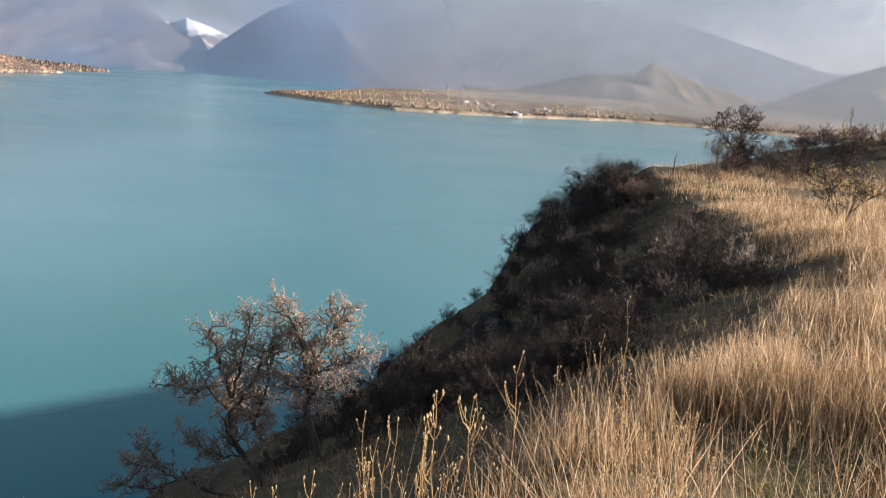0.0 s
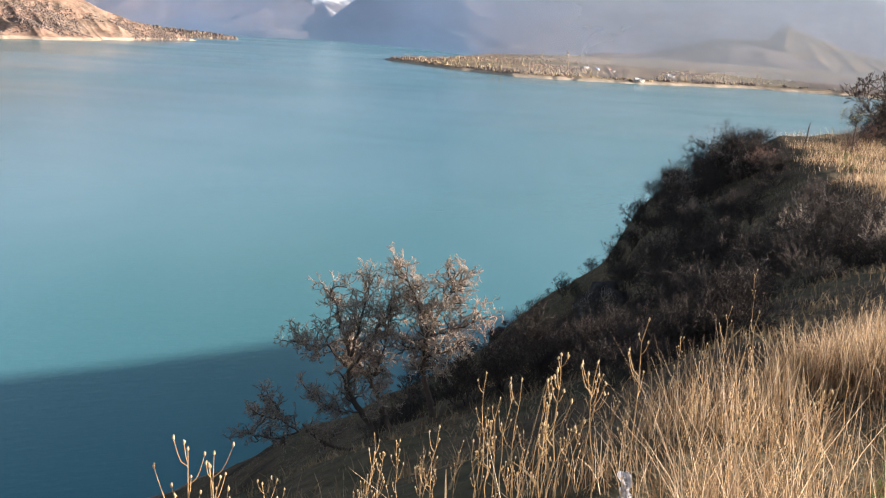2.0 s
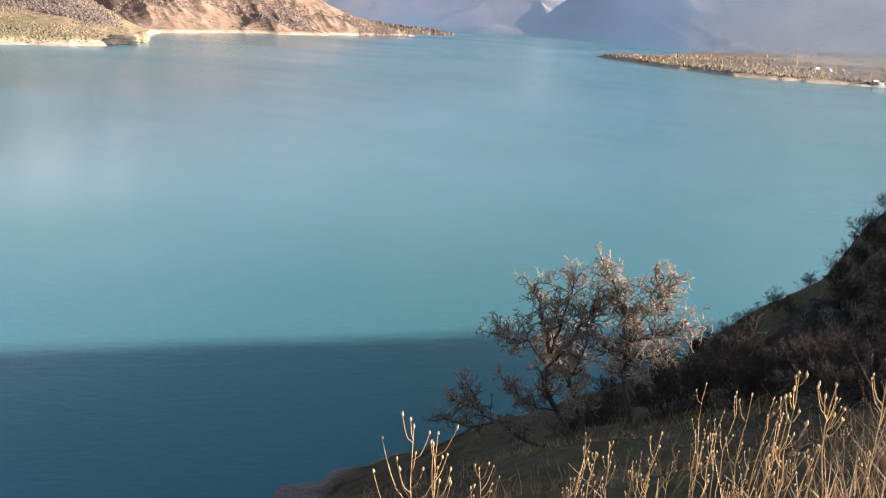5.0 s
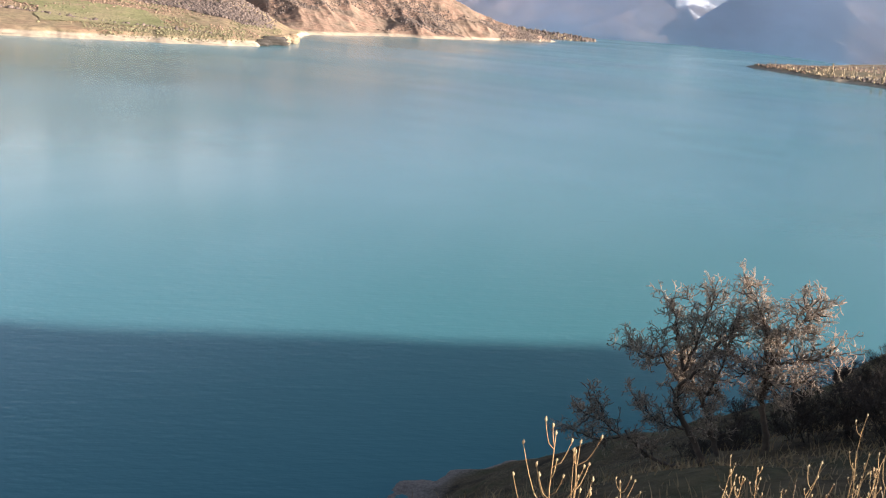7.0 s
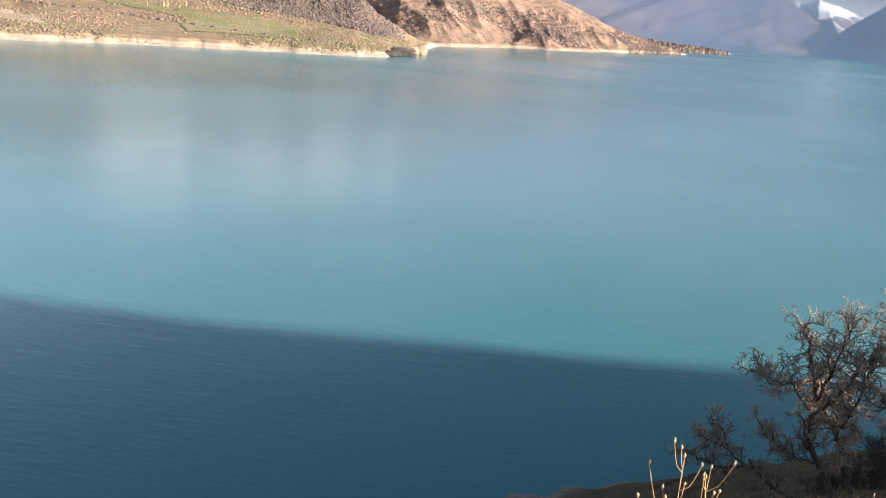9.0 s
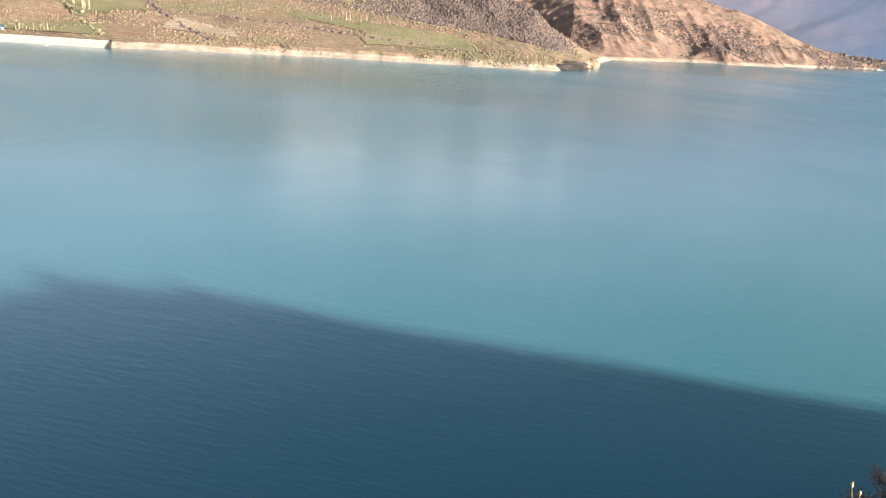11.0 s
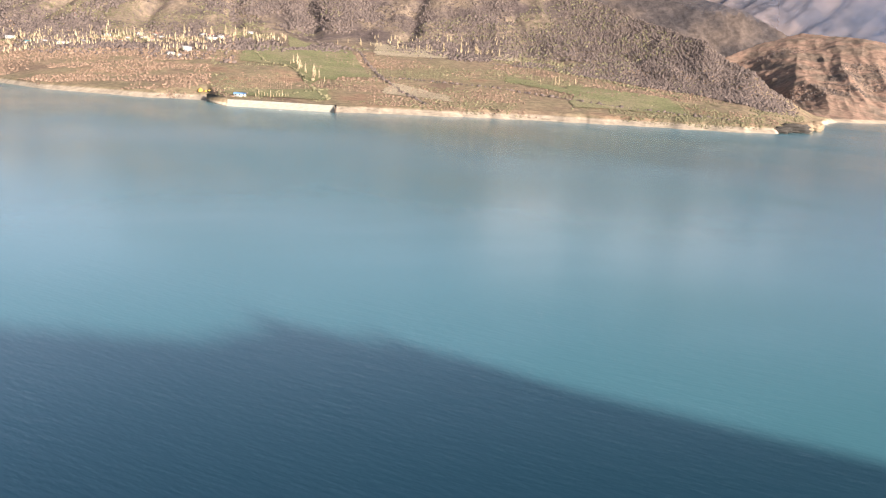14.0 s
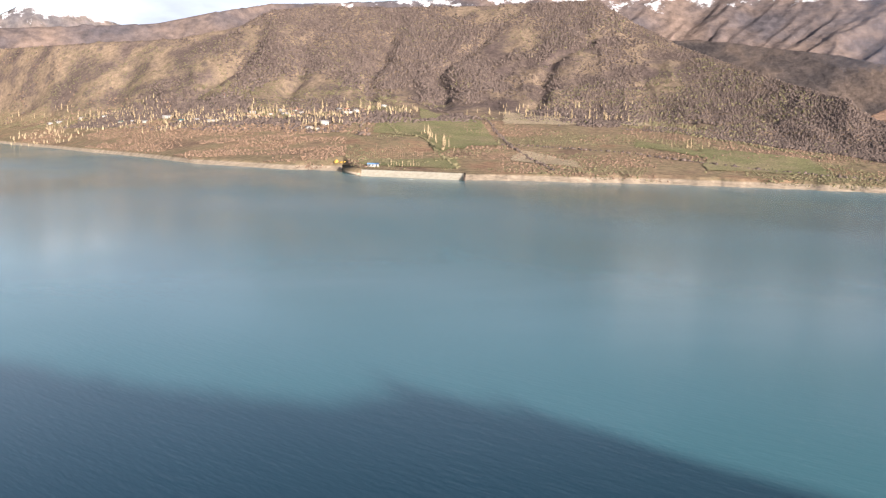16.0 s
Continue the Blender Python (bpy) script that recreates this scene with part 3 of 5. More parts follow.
# ---- plant helpers ----
def plain(name, a, b, rough=0.85, island=True, thin=0.0, scale=8.0, uneven=False):
    """A leaf, bark or straw colour that runs from a to b from piece to piece and along the grain."""
    m, t, p = nodes_of(name)
    n = noise_node(t, scale, 4)
    c = ramp(t, n.outputs["Fac"], [(0.35, a), (0.65, b)])
    if island:
        rnd = t.nodes.new("ShaderNodeNewGeometry").outputs["Random Per Island"]
        if uneven:
            c = mixed(t, 0.9, c, ramp(t, rnd, [(0.0, tuple(0.45 * v for v in a)), (0.45, a), (0.75, tuple(0.5 * (v + w) for v, w in zip(a, b))), (1.0, tuple(1.15 * v for v in b))]))
        else:
            c = mixed(t, 0.65, c, ramp(t, rnd, [(0.1, a), (0.9, b)]))
    t.links.new(c, p.inputs["Base Color"])
    p.inputs["Roughness"].default_value = rough
    p.inputs["Specular IOR Level"].default_value = 0.25
    if thin:
        out = t.nodes["Material Output"]
        tr, mx = t.nodes.new("ShaderNodeBsdfTranslucent"), t.nodes.new("ShaderNodeMixShader")
        t.links.new(c, tr.inputs["Color"])
        mx.inputs["Fac"].default_value = thin
        t.links.new(p.outputs[0], mx.inputs[1])
        t.links.new(tr.outputs[0], mx.inputs[2])
        t.links.new(mx.outputs[0], out.inputs["Surface"])
    return m


BARK = plain("dark_bark", (0.055, 0.042, 0.034), (0.12, 0.09, 0.07), 0.9)
GNARLED = plain("gnarled_bark", (0.05, 0.038, 0.030), (0.15, 0.112, 0.083), 0.9)
TWIG = plain("pale_twig", (0.125, 0.095, 0.072), (0.48, 0.375, 0.28), 0.8)
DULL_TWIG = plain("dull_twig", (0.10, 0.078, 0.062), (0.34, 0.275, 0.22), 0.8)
# very dark: part of the bank's shade is in this colour
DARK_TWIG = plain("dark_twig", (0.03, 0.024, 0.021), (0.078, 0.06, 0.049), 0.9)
RED_TWIG = plain("reddish_twig", (0.10, 0.058, 0.045), (0.19, 0.115, 0.085), 0.85)
STRAW = plain("dry_straw", (0.27, 0.165, 0.085), (0.88, 0.66, 0.42), 0.6, thin=0.32, uneven=True)
# duller and darker than dry_straw
DULL_STRAW = plain("dull_dry_straw", (0.20, 0.14, 0.08), (0.38, 0.28, 0.16), 0.8, thin=0.25)
STEM = plain("dry_stem", (0.34, 0.20, 0.09), (0.55, 0.36, 0.17), 0.55)
SEED = plain("dry_seed", (0.50, 0.36, 0.18), (0.72, 0.58, 0.36), 0.6, thin=0.3)
GREEN = plain("green_grass", (0.07, 0.11, 0.025), (0.16, 0.20, 0.05), 0.6, thin=0.3)
SEAR = plain("withered_leaf", (0.34, 0.22, 0.13), (0.60, 0.46, 0.32), 0.7, thin=0.3)
YELLOW_LEAF = plain("yellowing_leaf", (0.22, 0.20, 0.05), (0.42, 0.30, 0.08), 0.6, thin=0.3)


def unit(v):
    return v / (np.linalg.norm(v) + 1e-9)


def tube_arrays(paths):
    """Tapered tubes along paths of (points, radii, sides), as one set of arrays."""
    V, F, base = [], [], 0
    for pts, rad, k in paths:
        n = len(pts)
        tan = np.gradient(pts, axis=0)
        tan /= np.linalg.norm(tan, axis=1)[:, None] + 1e-9
        ref = np.array((1.0, 0.3, 0.1)) if abs(tan[0][0]) < 0.8 else np.array((0.1, 1.0, 0.3))
        a = np.cross(tan, ref)
        a /= np.linalg.norm(a, axis=1)[:, None] + 1e-9
        b = np.cross(tan, a)
        ang = np.arange(k) * 2 * np.pi / k
        ring = a[:, None, :] * np.cos(ang)[None, :, None] + b[:, None, :] * np.sin(ang)[None, :, None]
        V.append((pts[:, None, :] + ring * np.asarray(rad)[:, None, None]).reshape(-1, 3))
        i = base + np.arange(n * k).reshape(n, k)
        j = np.roll(i, -1, 1)
        F.append(np.stack([i[:-1], j[:-1], j[1:], i[1:]], -1).reshape(-1, 4))
        base += n * k
    return np.concatenate(V), np.concatenate(F)


def grow(rng, out, p, d, length, r, level, depth, kids, up, bend, shrink, wide):
    """One limb and, from it, its smaller limbs."""
    n = 6 if level == 0 else (4 if level < 3 else 3)
    pts, dirs = [p], [d]
    for _ in range(n):
        d = unit(d + rng.normal(0, bend, 3) + np.array((0, 0, up)))
        p = p + d * length / n
        pts.append(p)
        dirs.append(d)
    last = level == depth
    rad = np.linspace(r, r * (0.35 if last else 0.5), n + 1)
    out.append((level, np.array(pts), rad))
    if last:
        return
    for k in range(kids[level]):
        f = n if k < 2 else rng.integers(max(1, n // 3), n + 1)
        side = unit(np.cross(dirs[f], rng.normal(0, 1, 3)))
        a = rng.uniform(0.5, 1.0) * wide
        grow(rng, out, pts[f], unit(dirs[f] * np.cos(a) + side * np.sin(a)), length * shrink * rng.uniform(0.65, 1.2), rad[f] * rng.uniform(0.55, 0.8),
             level + 1, depth, kids, up, bend, shrink, wide)


def leaf_arrays(rng, at, size):
    """Small folded leaves at the given places."""
    n = len(at)
    a, b = rng.normal(0, 1, (n, 3)), rng.normal(0, 1, (n, 3))
    a /= np.linalg.norm(a, axis=1)[:, None]
    b -= a * (a * b).sum(1)[:, None]
    b /= np.linalg.norm(b, axis=1)[:, None]
    c = np.cross(a, b)
    s = size * rng.uniform(0.6, 1.3, (n, 1))
    V = np.stack([at, at + s * (0.5 * a + 0.35 * b + 0.15 * c), at + s * a, at + s * (0.5 * a - 0.35 * b + 0.15 * c)], 1).reshape(-1, 3)
    i = np.arange(n)[:, None] * 4
    return V, np.concatenate([i + np.array((0, 1, 2)), i + np.array((0, 2, 3))])


def woody(name, label, category, stems, depth, kids, seed, thick=0.06, least=0.004, up=0.05, bend=0.16, shrink=0.62, wide=0.9, bark=None, twig=None, leaves=0, leaf_mat=None, leaf_size=0.04, group=""):
    """A bare tree or shrub at the origin: a trunk or several stems, then branches, then twigs. stems: rows of foot, direction, length."""
    rng = np.random.default_rng(seed)
    out, limbs = [], []
    for foot, way, length in stems:
        grow(rng, out, np.array(foot, float), unit(np.array(way, float)), length, thick, 0, depth, kids, up, bend, shrink, wide)
    root = tagged(new(name), label, category, group)
    if len(stems) > 3:
        piece("stem_clump", *tube_arrays([(p, np.maximum(r, least), 5) for lv, p, r in out if lv < depth - 1]), bark or BARK, root)["kind"] = "stuff"
    else:
        limb = None
        for lv, p, r in out:
            if lv < 2 or limb is None:
                limb = ["trunk" if lv == 0 else "branch", []]
                limbs.append(limb)
            if lv < depth:
                limb[1].append((p, np.maximum(r, least), 7 if lv == 0 else 5))
        for part_name, paths in limbs:
            if paths:
                piece(part_name, *tube_arrays(paths), bark or BARK, root, soft=True)
    piece("twig_spray", *tube_arrays([(p, np.maximum(r, least), 3) for lv, p, r in out if lv >= (depth - 1 if len(stems) > 3 else depth)]), twig or TWIG, root)["kind"] = "stuff"
    if leaves:
        tips = np.array([p[-1] for lv, p, r in out if lv == depth])
        at = tips[rng.choice(len(tips), leaves)] + rng.normal(0, 0.02, (leaves, 3))
        piece("leaf_scatter", *leaf_arrays(rng, at, leaf_size), leaf_mat or SEAR, root)["kind"] = "stuff"
    return root


def on_hill(x, y, sink=0.05):
    return float(hill_height(np.array([float(x)]), np.array([float(y)]))[0]) - sink


def plant_at(ob, x, y, turn=0.0, scale=1.0, lean=0.0):
    ob.matrix_basis = Matrix.Translation((x, y, on_hill(x, y))) @ Matrix.Rotation(radians(turn), 4, "Z") @ Matrix.Rotation(radians(lean), 4, "X") @ Matrix.Scale(scale, 4)
    return ob


# ---- trees and shrubs of the near hill ----
def limb_tree(label, at, limbs, seed, shoot=0.52, every=0.062, leaves=0):
    """A gnarled tree grown over set limbs. limbs: rows of thickness at the foot, at the tip, points as x and z; the first is the trunk."""
    rg = np.random.default_rng(seed)
    root = tagged(new("bare_tree"), label, "tree")
    root.location, root.scale = at, (0.82, 0.82, 0.80)
    twigs, tips = [], []
    for k, (r0, r1, pts) in enumerate(limbs):
        P = np.array([(x, 0.0, z) for x, z in pts])
        P[1:, 1] += np.cumsum(rg.normal(0, 0.16, len(P) - 1)) + (0 if k == 0 else rg.normal(0, 0.25)) * np.linspace(0.3, 1, len(P) - 1)
        way = np.r_[0, np.cumsum(np.linalg.norm(np.diff(P, axis=0), axis=1))]
        f = np.linspace(0, way[-1], max(5, int(way[-1] / 0.11)))
        Q = np.stack([np.interp(f, way, P[:, c]) for c in range(3)], 1)
        Q[1:] += rg.normal(0, 0.018, Q[1:].shape)
        rad = np.linspace(r0, r1, len(Q)) * rg.uniform(0.88, 1.15, len(Q))
        near = tube_arrays([(Q, rad, 8)])
        sub = []
        start = 0.45 if k == 0 else 0.15
        for d0 in np.arange(start * way[-1], way[-1], every):
            n = int(np.searchsorted(f, d0)) - 1
            ahead = unit(Q[min(n + 1, len(Q) - 1)] - Q[n])
            side = unit(np.cross(ahead, rg.normal(0, 1, 3)))
            turn = rg.uniform(0.5, 1.2)
            out = []
            grow(rg, out, Q[n], unit(ahead * math.cos(turn) + side * math.sin(turn)), shoot * rg.uniform(0.35, 1.1), max(rad[n] * 0.45, 0.015), 2, 4, (0, 0, 6, 5), 0.05, 0.42, 0.58, 1.15)
            for lv, p, r in out:
                (sub if lv == 2 else twigs).append((p, np.maximum(r, 0.0125 if lv == 2 else 0.0082 if lv == 3 else 0.0066), 5 if lv == 2 else 4))
                if lv == 4:
                    tips.append(p[-1])
        V, F = tube_arrays([(Q, rad, 8)] + sub)
        piece("trunk" if k == 0 else "branch", V, F, GNARLED, root, soft=True)
    piece("twig_spray", *tube_arrays(twigs), TWIG, root)["kind"] = "stuff"
    if leaves:
        spots = np.array(tips)[rg.choice(len(tips), leaves)] + rg.normal(0, 0.015, (leaves, 3))
        piece("leaf_scatter", *leaf_arrays(rg, spots, 0.035), SEAR, root)["kind"] = "stuff"
    return root


limb_tree("crooked bare tree with pale twigs leaning over the steep bank", (-3.29, 15.04, 40.04),
          [(0.085, 0.05, ((0.05, -0.2), (0, 0.03), (-0.46, 0.61), (-0.86, 1.08), (-0.75, 1.65), (-0.70, 2.08))),
           (0.04, 0.010, ((-0.80, 1.81), (-1.28, 2.22), (-1.74, 2.30), (-2.07, 2.28))),
           (0.042, 0.010, ((-0.70, 2.08), (-0.95, 2.69), (-1.20, 3.30), (-1.35, 3.67))),
           (0.042, 0.010, ((-0.70, 2.08), (-0.50, 2.93), (-0.40, 3.67), (-0.22, 4.17))),
           (0.045, 0.012, ((-0.75, 1.65), (-0.36, 2.23), (-0.09, 2.77), (0.31, 3.39))),
           (0.065, 0.030, ((0.37, 0.2), (-0.01, 1.05), (-0.37, 1.48), (-0.63, 1.68), (-1.03, 2.10))),
           (0.04, 0.010, ((-0.19, 1.31), (0.11, 2.32), (0.19, 3.06), (0.28, 3.70))),
           (0.028, 0.008, ((-0.46, 0.61), (-0.95, 0.67), (-1.47, 0.82), (-1.64, 0.91)))], 12, leaves=1300)
limb_tree("small bare tree with a rounded crown of pale twigs", (-2.21, 15.04, 40.72),
          [(0.075, 0.045, ((0.04, -0.1), (-0.02, 0.3), (-0.23, 1.07), (-0.23, 1.48), (-0.15, 2.13))),
           (0.04, 0.009, ((-0.15, 2.13), (-0.49, 2.85), (-0.76, 3.34), (-1.01, 3.61))),
           (0.042, 0.009, ((-0.15, 2.13), (0.12, 2.64), (0.35, 3.21), (0.37, 3.67))),
           (0.024, 0.008, ((0.26, 3.01), (0.48, 3.31), (0.70, 3.53))),
           (0.026, 0.008, ((-0.23, 1.56), (-0.52, 1.74), (-0.84, 1.84))),
           (0.034, 0.008, ((-0.18, 1.89), (0.32, 2.21), (0.79, 2.49), (1.06, 2.62))),
           (0.032, 0.008, ((-0.22, 1.40), (0.31, 1.66), (0.80, 1.83))),
           (0.03, 0.008, ((-0.20, 1.75), (-0.42, 2.4), (-0.50, 3.0)))], 31, leaves=900)
limb_tree("low bare tree spreading flat over the water's edge", (-3.65, 15.04, 39.65),
          [(0.06, 0.03, ((0.25, 0.05), (-0.3, 0.0), (-0.99, 0.17), (-1.52, 0.36))),
           (0.028, 0.008, ((-1.52, 0.36), (-1.97, 0.70), (-2.42, 0.78), (-2.76, 0.62))),
           (0.024, 0.008, ((-1.52, 0.36), (-2.11, 0.13), (-2.93, 0.31))),
           (0.022, 0.008, ((-1.97, 0.70), (-2.13, 1.20), (-2.44, 1.22)))], 77, shoot=0.4)
hawthorn = woody("bare_tree", "dark bare tree with a wide crown on the crest", "tree",
                 [((0, 0, 0), (0.05, 0, 1), 1.7)], 5, (7, 5, 4, 4, 3), 5, thick=0.12, least=0.018, up=0.07, bend=0.14, shrink=0.66, wide=0.9, twig=DARK_TWIG)
plant_at(hawthorn, 23.8, 70.5, 30, 1.25)


def shrub_kind(seed, twig, height, label, leaves=0, leaf_mat=None, spread=0.6, least=0.0065, n=8):
    rng = np.random.default_rng(seed)
    stems = []
    for k in range(n):
        a = rng.uniform(0, 2 * np.pi)
        w = spread * rng.uniform(0.3, 1.2)
        stems.append(((0.1 * np.cos(a), 0.1 * np.sin(a), 0), (w * np.cos(a), w * np.sin(a), 1), height * rng.uniform(0.35, 0.55)))
    return woody("shrub", label, "shrub", stems, 4, (4, 4, 3, 3), seed, thick=0.022, least=least, up=0.05, bend=0.17, shrink=0.62, wide=0.8, bark=DARK_TWIG, twig=twig,
                 leaves=leaves, leaf_mat=leaf_mat, leaf_size=0.07, group="shrubs on the near hill")


DARK_LABEL = "dense bare shrub on the shaded bank, colour darkened for the shade"
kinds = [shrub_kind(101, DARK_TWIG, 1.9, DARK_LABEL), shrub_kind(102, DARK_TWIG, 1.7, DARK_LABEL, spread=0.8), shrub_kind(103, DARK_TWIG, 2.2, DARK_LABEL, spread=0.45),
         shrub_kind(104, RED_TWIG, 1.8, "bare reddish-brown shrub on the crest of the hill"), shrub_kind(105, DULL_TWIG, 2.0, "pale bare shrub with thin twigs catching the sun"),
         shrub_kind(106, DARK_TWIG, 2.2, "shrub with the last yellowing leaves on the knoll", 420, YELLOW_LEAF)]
for i, (x, y) in enumerate(((9.0, 66), (11.5, 67), (8.0, 62), (13.5, 60), (12.5, 69), (17.8, 37.4))):
    plant_at(kinds[i], x, y, 40 * i, 1.0)
kinds[5].matrix_basis = Matrix.Translation((17.8, 37.4, on_hill(17.8, 37.4))) @ Matrix.Scale(1.35, 4)
rng = np.random.default_rng(7)


def scatter_shrubs(count, choose, size, spots):
    made = 0
    while made < count:
        x, y = spots()
        copy_thing(kinds[choose[int(rng.integers(len(choose)))]], Matrix.Translation((x, y, on_hill(x, y, 0.1))) @ Matrix.Rotation(rng.uniform(0, 6.28), 4, "Z") @ Matrix.Scale(rng.uniform(*size), 4))
        made += 1


def bank_spot():
    y = rng.uniform(20, 74)
    return float(np.interp(y, EDGE_Y, EDGE_X)) - rng.uniform(1.5, 12.5) * (1 if y > 28 else 0.8), y


def nose_spot():
    y = rng.uniform(60, 76)
    return float(np.interp(y, EDGE_Y, EDGE_X)) - rng.uniform(2.0, 9.0), y


def low_spot():
    y = rng.uniform(12, 26)
    return float(np.interp(y, EDGE_Y, EDGE_X)) - rng.uniform(4.0, 7.0) * (1 if y > 15 else 0.7), y


def knoll_spot():
    a, r = rng.uniform(-29, -18), rng.uniform(72, 98)
    return -math.sin(radians(a)) * r, math.cos(radians(a)) * r


def far_low_spot():
    y = rng.uniform(50, 85)
    return float(np.interp(y, EDGE_Y, EDGE_X)) - rng.uniform(14, 30), y


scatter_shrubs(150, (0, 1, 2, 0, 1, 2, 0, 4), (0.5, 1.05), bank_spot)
# reddish and pale kinds put the nose's sunlit tops into twig colour
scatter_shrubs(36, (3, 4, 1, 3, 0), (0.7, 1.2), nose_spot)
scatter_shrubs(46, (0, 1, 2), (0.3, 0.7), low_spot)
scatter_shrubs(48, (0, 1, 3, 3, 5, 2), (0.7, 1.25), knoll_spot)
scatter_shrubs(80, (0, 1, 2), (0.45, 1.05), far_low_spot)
for x, y, k, sc in ((-1.6, 16.6, 1, 0.6), (-0.9, 17.0, 0, 0.65), (-2.0, 17.6, 2, 0.55), (-3.0, 17.5, 1, 0.55), (-0.2, 17.8, 2, 0.7), (0.5, 17.2, 1, 0.6), (1.2, 18.2, 0, 0.7), (20.5, 66, 4, 0.9), (19.5, 62, 3, 0.7), (10.5, 70, 0, 1.25), (13.0, 69, 2, 1.4), (14.6, 67.5, 1, 1.2), (11.8, 66, 4, 1.1), (12.2, 71.5, 0, 1.5)):
    copy_thing(kinds[k], Matrix.Translation((x, y, on_hill(x, y, 0.1))) @ Matrix.Rotation(x, 4, "Z") @ Matrix.Scale(sc, 4))
sapling = woody("sapling", "tall thin sapling with a few yellow leaves", "tree", [((0, 0, 0), (0.03, 0, 1), 3.2), ((0.3, 0, 0), (0.1, 0.05, 1), 2.4)], 2, (7, 4), 55, thick=0.045, least=0.012, up=0.12, bend=0.05, shrink=0.35, wide=0.5,
                twig=DARK_TWIG, leaves=120, leaf_mat=YELLOW_LEAF, leaf_size=0.13)
plant_at(sapling, 35.0, 76.0, 0, 1.0)

# ---- fence posts ----
def fence_post(x, y, height, lean_x):
    rg = np.random.default_rng(int(x * 10))
    z = np.linspace(-0.3, height, 7)
    pts = np.stack([lean_x * np.maximum(z, 0) + rg.normal(0, 0.012, 7), rg.normal(0, 0.01, 7), z], 1)
    root = tagged(new("fence_post"), "weathered dark wooden fence post in the dry grass", "post", "fence posts on the crest")
    V, F = tube_arrays([(pts, (0.055, 0.052, 0.05, 0.05, 0.048, 0.045, 0.03), 8)])
    piece("stake", V, F, BARK, root)
    ring = [(np.stack([0.056 * np.cos(a) + lean_x * height * 0.8, 0.056 * np.sin(a), np.full(13, height * 0.8)], 1), np.full(13, 0.006), 4) for a in [np.linspace(0, 6.28, 13)]]
    piece("wire_loop", *tube_arrays(ring), BARK, root)
    root.location = (x, y, on_hill(x, y))


fence_post(17.6, 66.0, 1.85, 0.12)
fence_post(13.7, 60.3, 1.6, 0.08)
fence_post(20.4, 64.3, 2.1, 0.05)

# ---- dry grass ----
def blades(name, label, xy, height, width, bend, material, seed, lay=0.0, segs=3):
    """Many thin curved blades standing on the hill, as one mesh."""
    rg = np.random.default_rng(seed)
    n = len(xy)
    z0 = hill_height(xy[:, 0], xy[:, 1]) - 0.02
    h = rg.uniform(*height, n) * rg.choice((0.6, 0.8, 1.0, 1.15), n) * (1 + 0.5 * fbm(xy[:, 0] * 0.9, xy[:, 1] * 0.9, 3, 71))
    short = np.interp(xy[:, 0] - np.interp(xy[:, 1], EDGE_Y, EDGE_X), (-0.6, 0.4, 2.0), (0.55, 0.66, 1.0))
    h = h * (1 - 0.6 * np.exp(-(((xy[:, 0] - 3.0) / 1.1) ** 2 + ((xy[:, 1] - 4.9) / 1.3) ** 2)))
    h = h * (1 - (1 - short) * smooth((xy[:, 1] - 3.0) / 1.6))
    a = rg.uniform(0, 2 * np.pi, n)
    wind = rg.normal(0, 1, (n, 2)) * bend + np.array((-0.06, 0.02))
    out = np.zeros((n, segs + 1, 2, 3))
    for k in range(segs + 1):
        f = k / segs
        cx = xy[:, 0] + wind[:, 0] * h * f ** (1.6 - lay)
        cy = xy[:, 1] + wind[:, 1] * h * f ** (1.6 - lay)
        cz = z0 + h * f * (1 - lay) * (1 - 0.25 * np.minimum(np.hypot(wind[:, 0], wind[:, 1]), 1.5) * f) + lay * 0.10 * (1 + np.sin(a))
        w = width * rg.uniform(0.6, 1.4, n) * (1 - f * 0.85)
        out[:, k, 0] = np.stack([cx - np.cos(a) * w, cy - np.sin(a) * w, cz], 1)
        out[:, k, 1] = np.stack([cx + np.cos(a) * w, cy + np.sin(a) * w, cz], 1)
    V = out.reshape(-1, 3)
    i = np.arange(n)[:, None] * (2 * (segs + 1))
    F = np.concatenate([i + np.array((2 * k, 2 * k + 1, 2 * k + 3, 2 * k + 2)) for k in range(segs)])
    return tagged(piece(name, V, F, material), label, "grass", kind="stuff")


def crest_points(n, r0, r1, a0, a1, left, seed, clump=0.55, dense=0.3):
    """Places on the crest, in tufts, between two distances and bearings, not far below its edge."""
    rg = np.random.default_rng(seed)
    out, have = [], 0
    while have < n:
        r = np.sqrt(rg.uniform(r0 ** 2, r1 ** 2, n)) if r1 < 12 else r0 * (r1 / r0) ** rg.uniform(0, 1, n)
        x, y = polar(rg.uniform(a0, a1, n), r)
        edge = np.interp(y, EDGE_Y, EDGE_X)
        keep = (x > edge - left * rg.uniform(0.2, 1, n)) & (fbm(x * clump, y * clump, 3, 13) + dense > rg.uniform(-0.15, 0.6, n))
        pts = np.stack([x, y], 1)[keep]
        out.append(pts)
        have += len(pts)
    return np.concatenate(out)[:n]


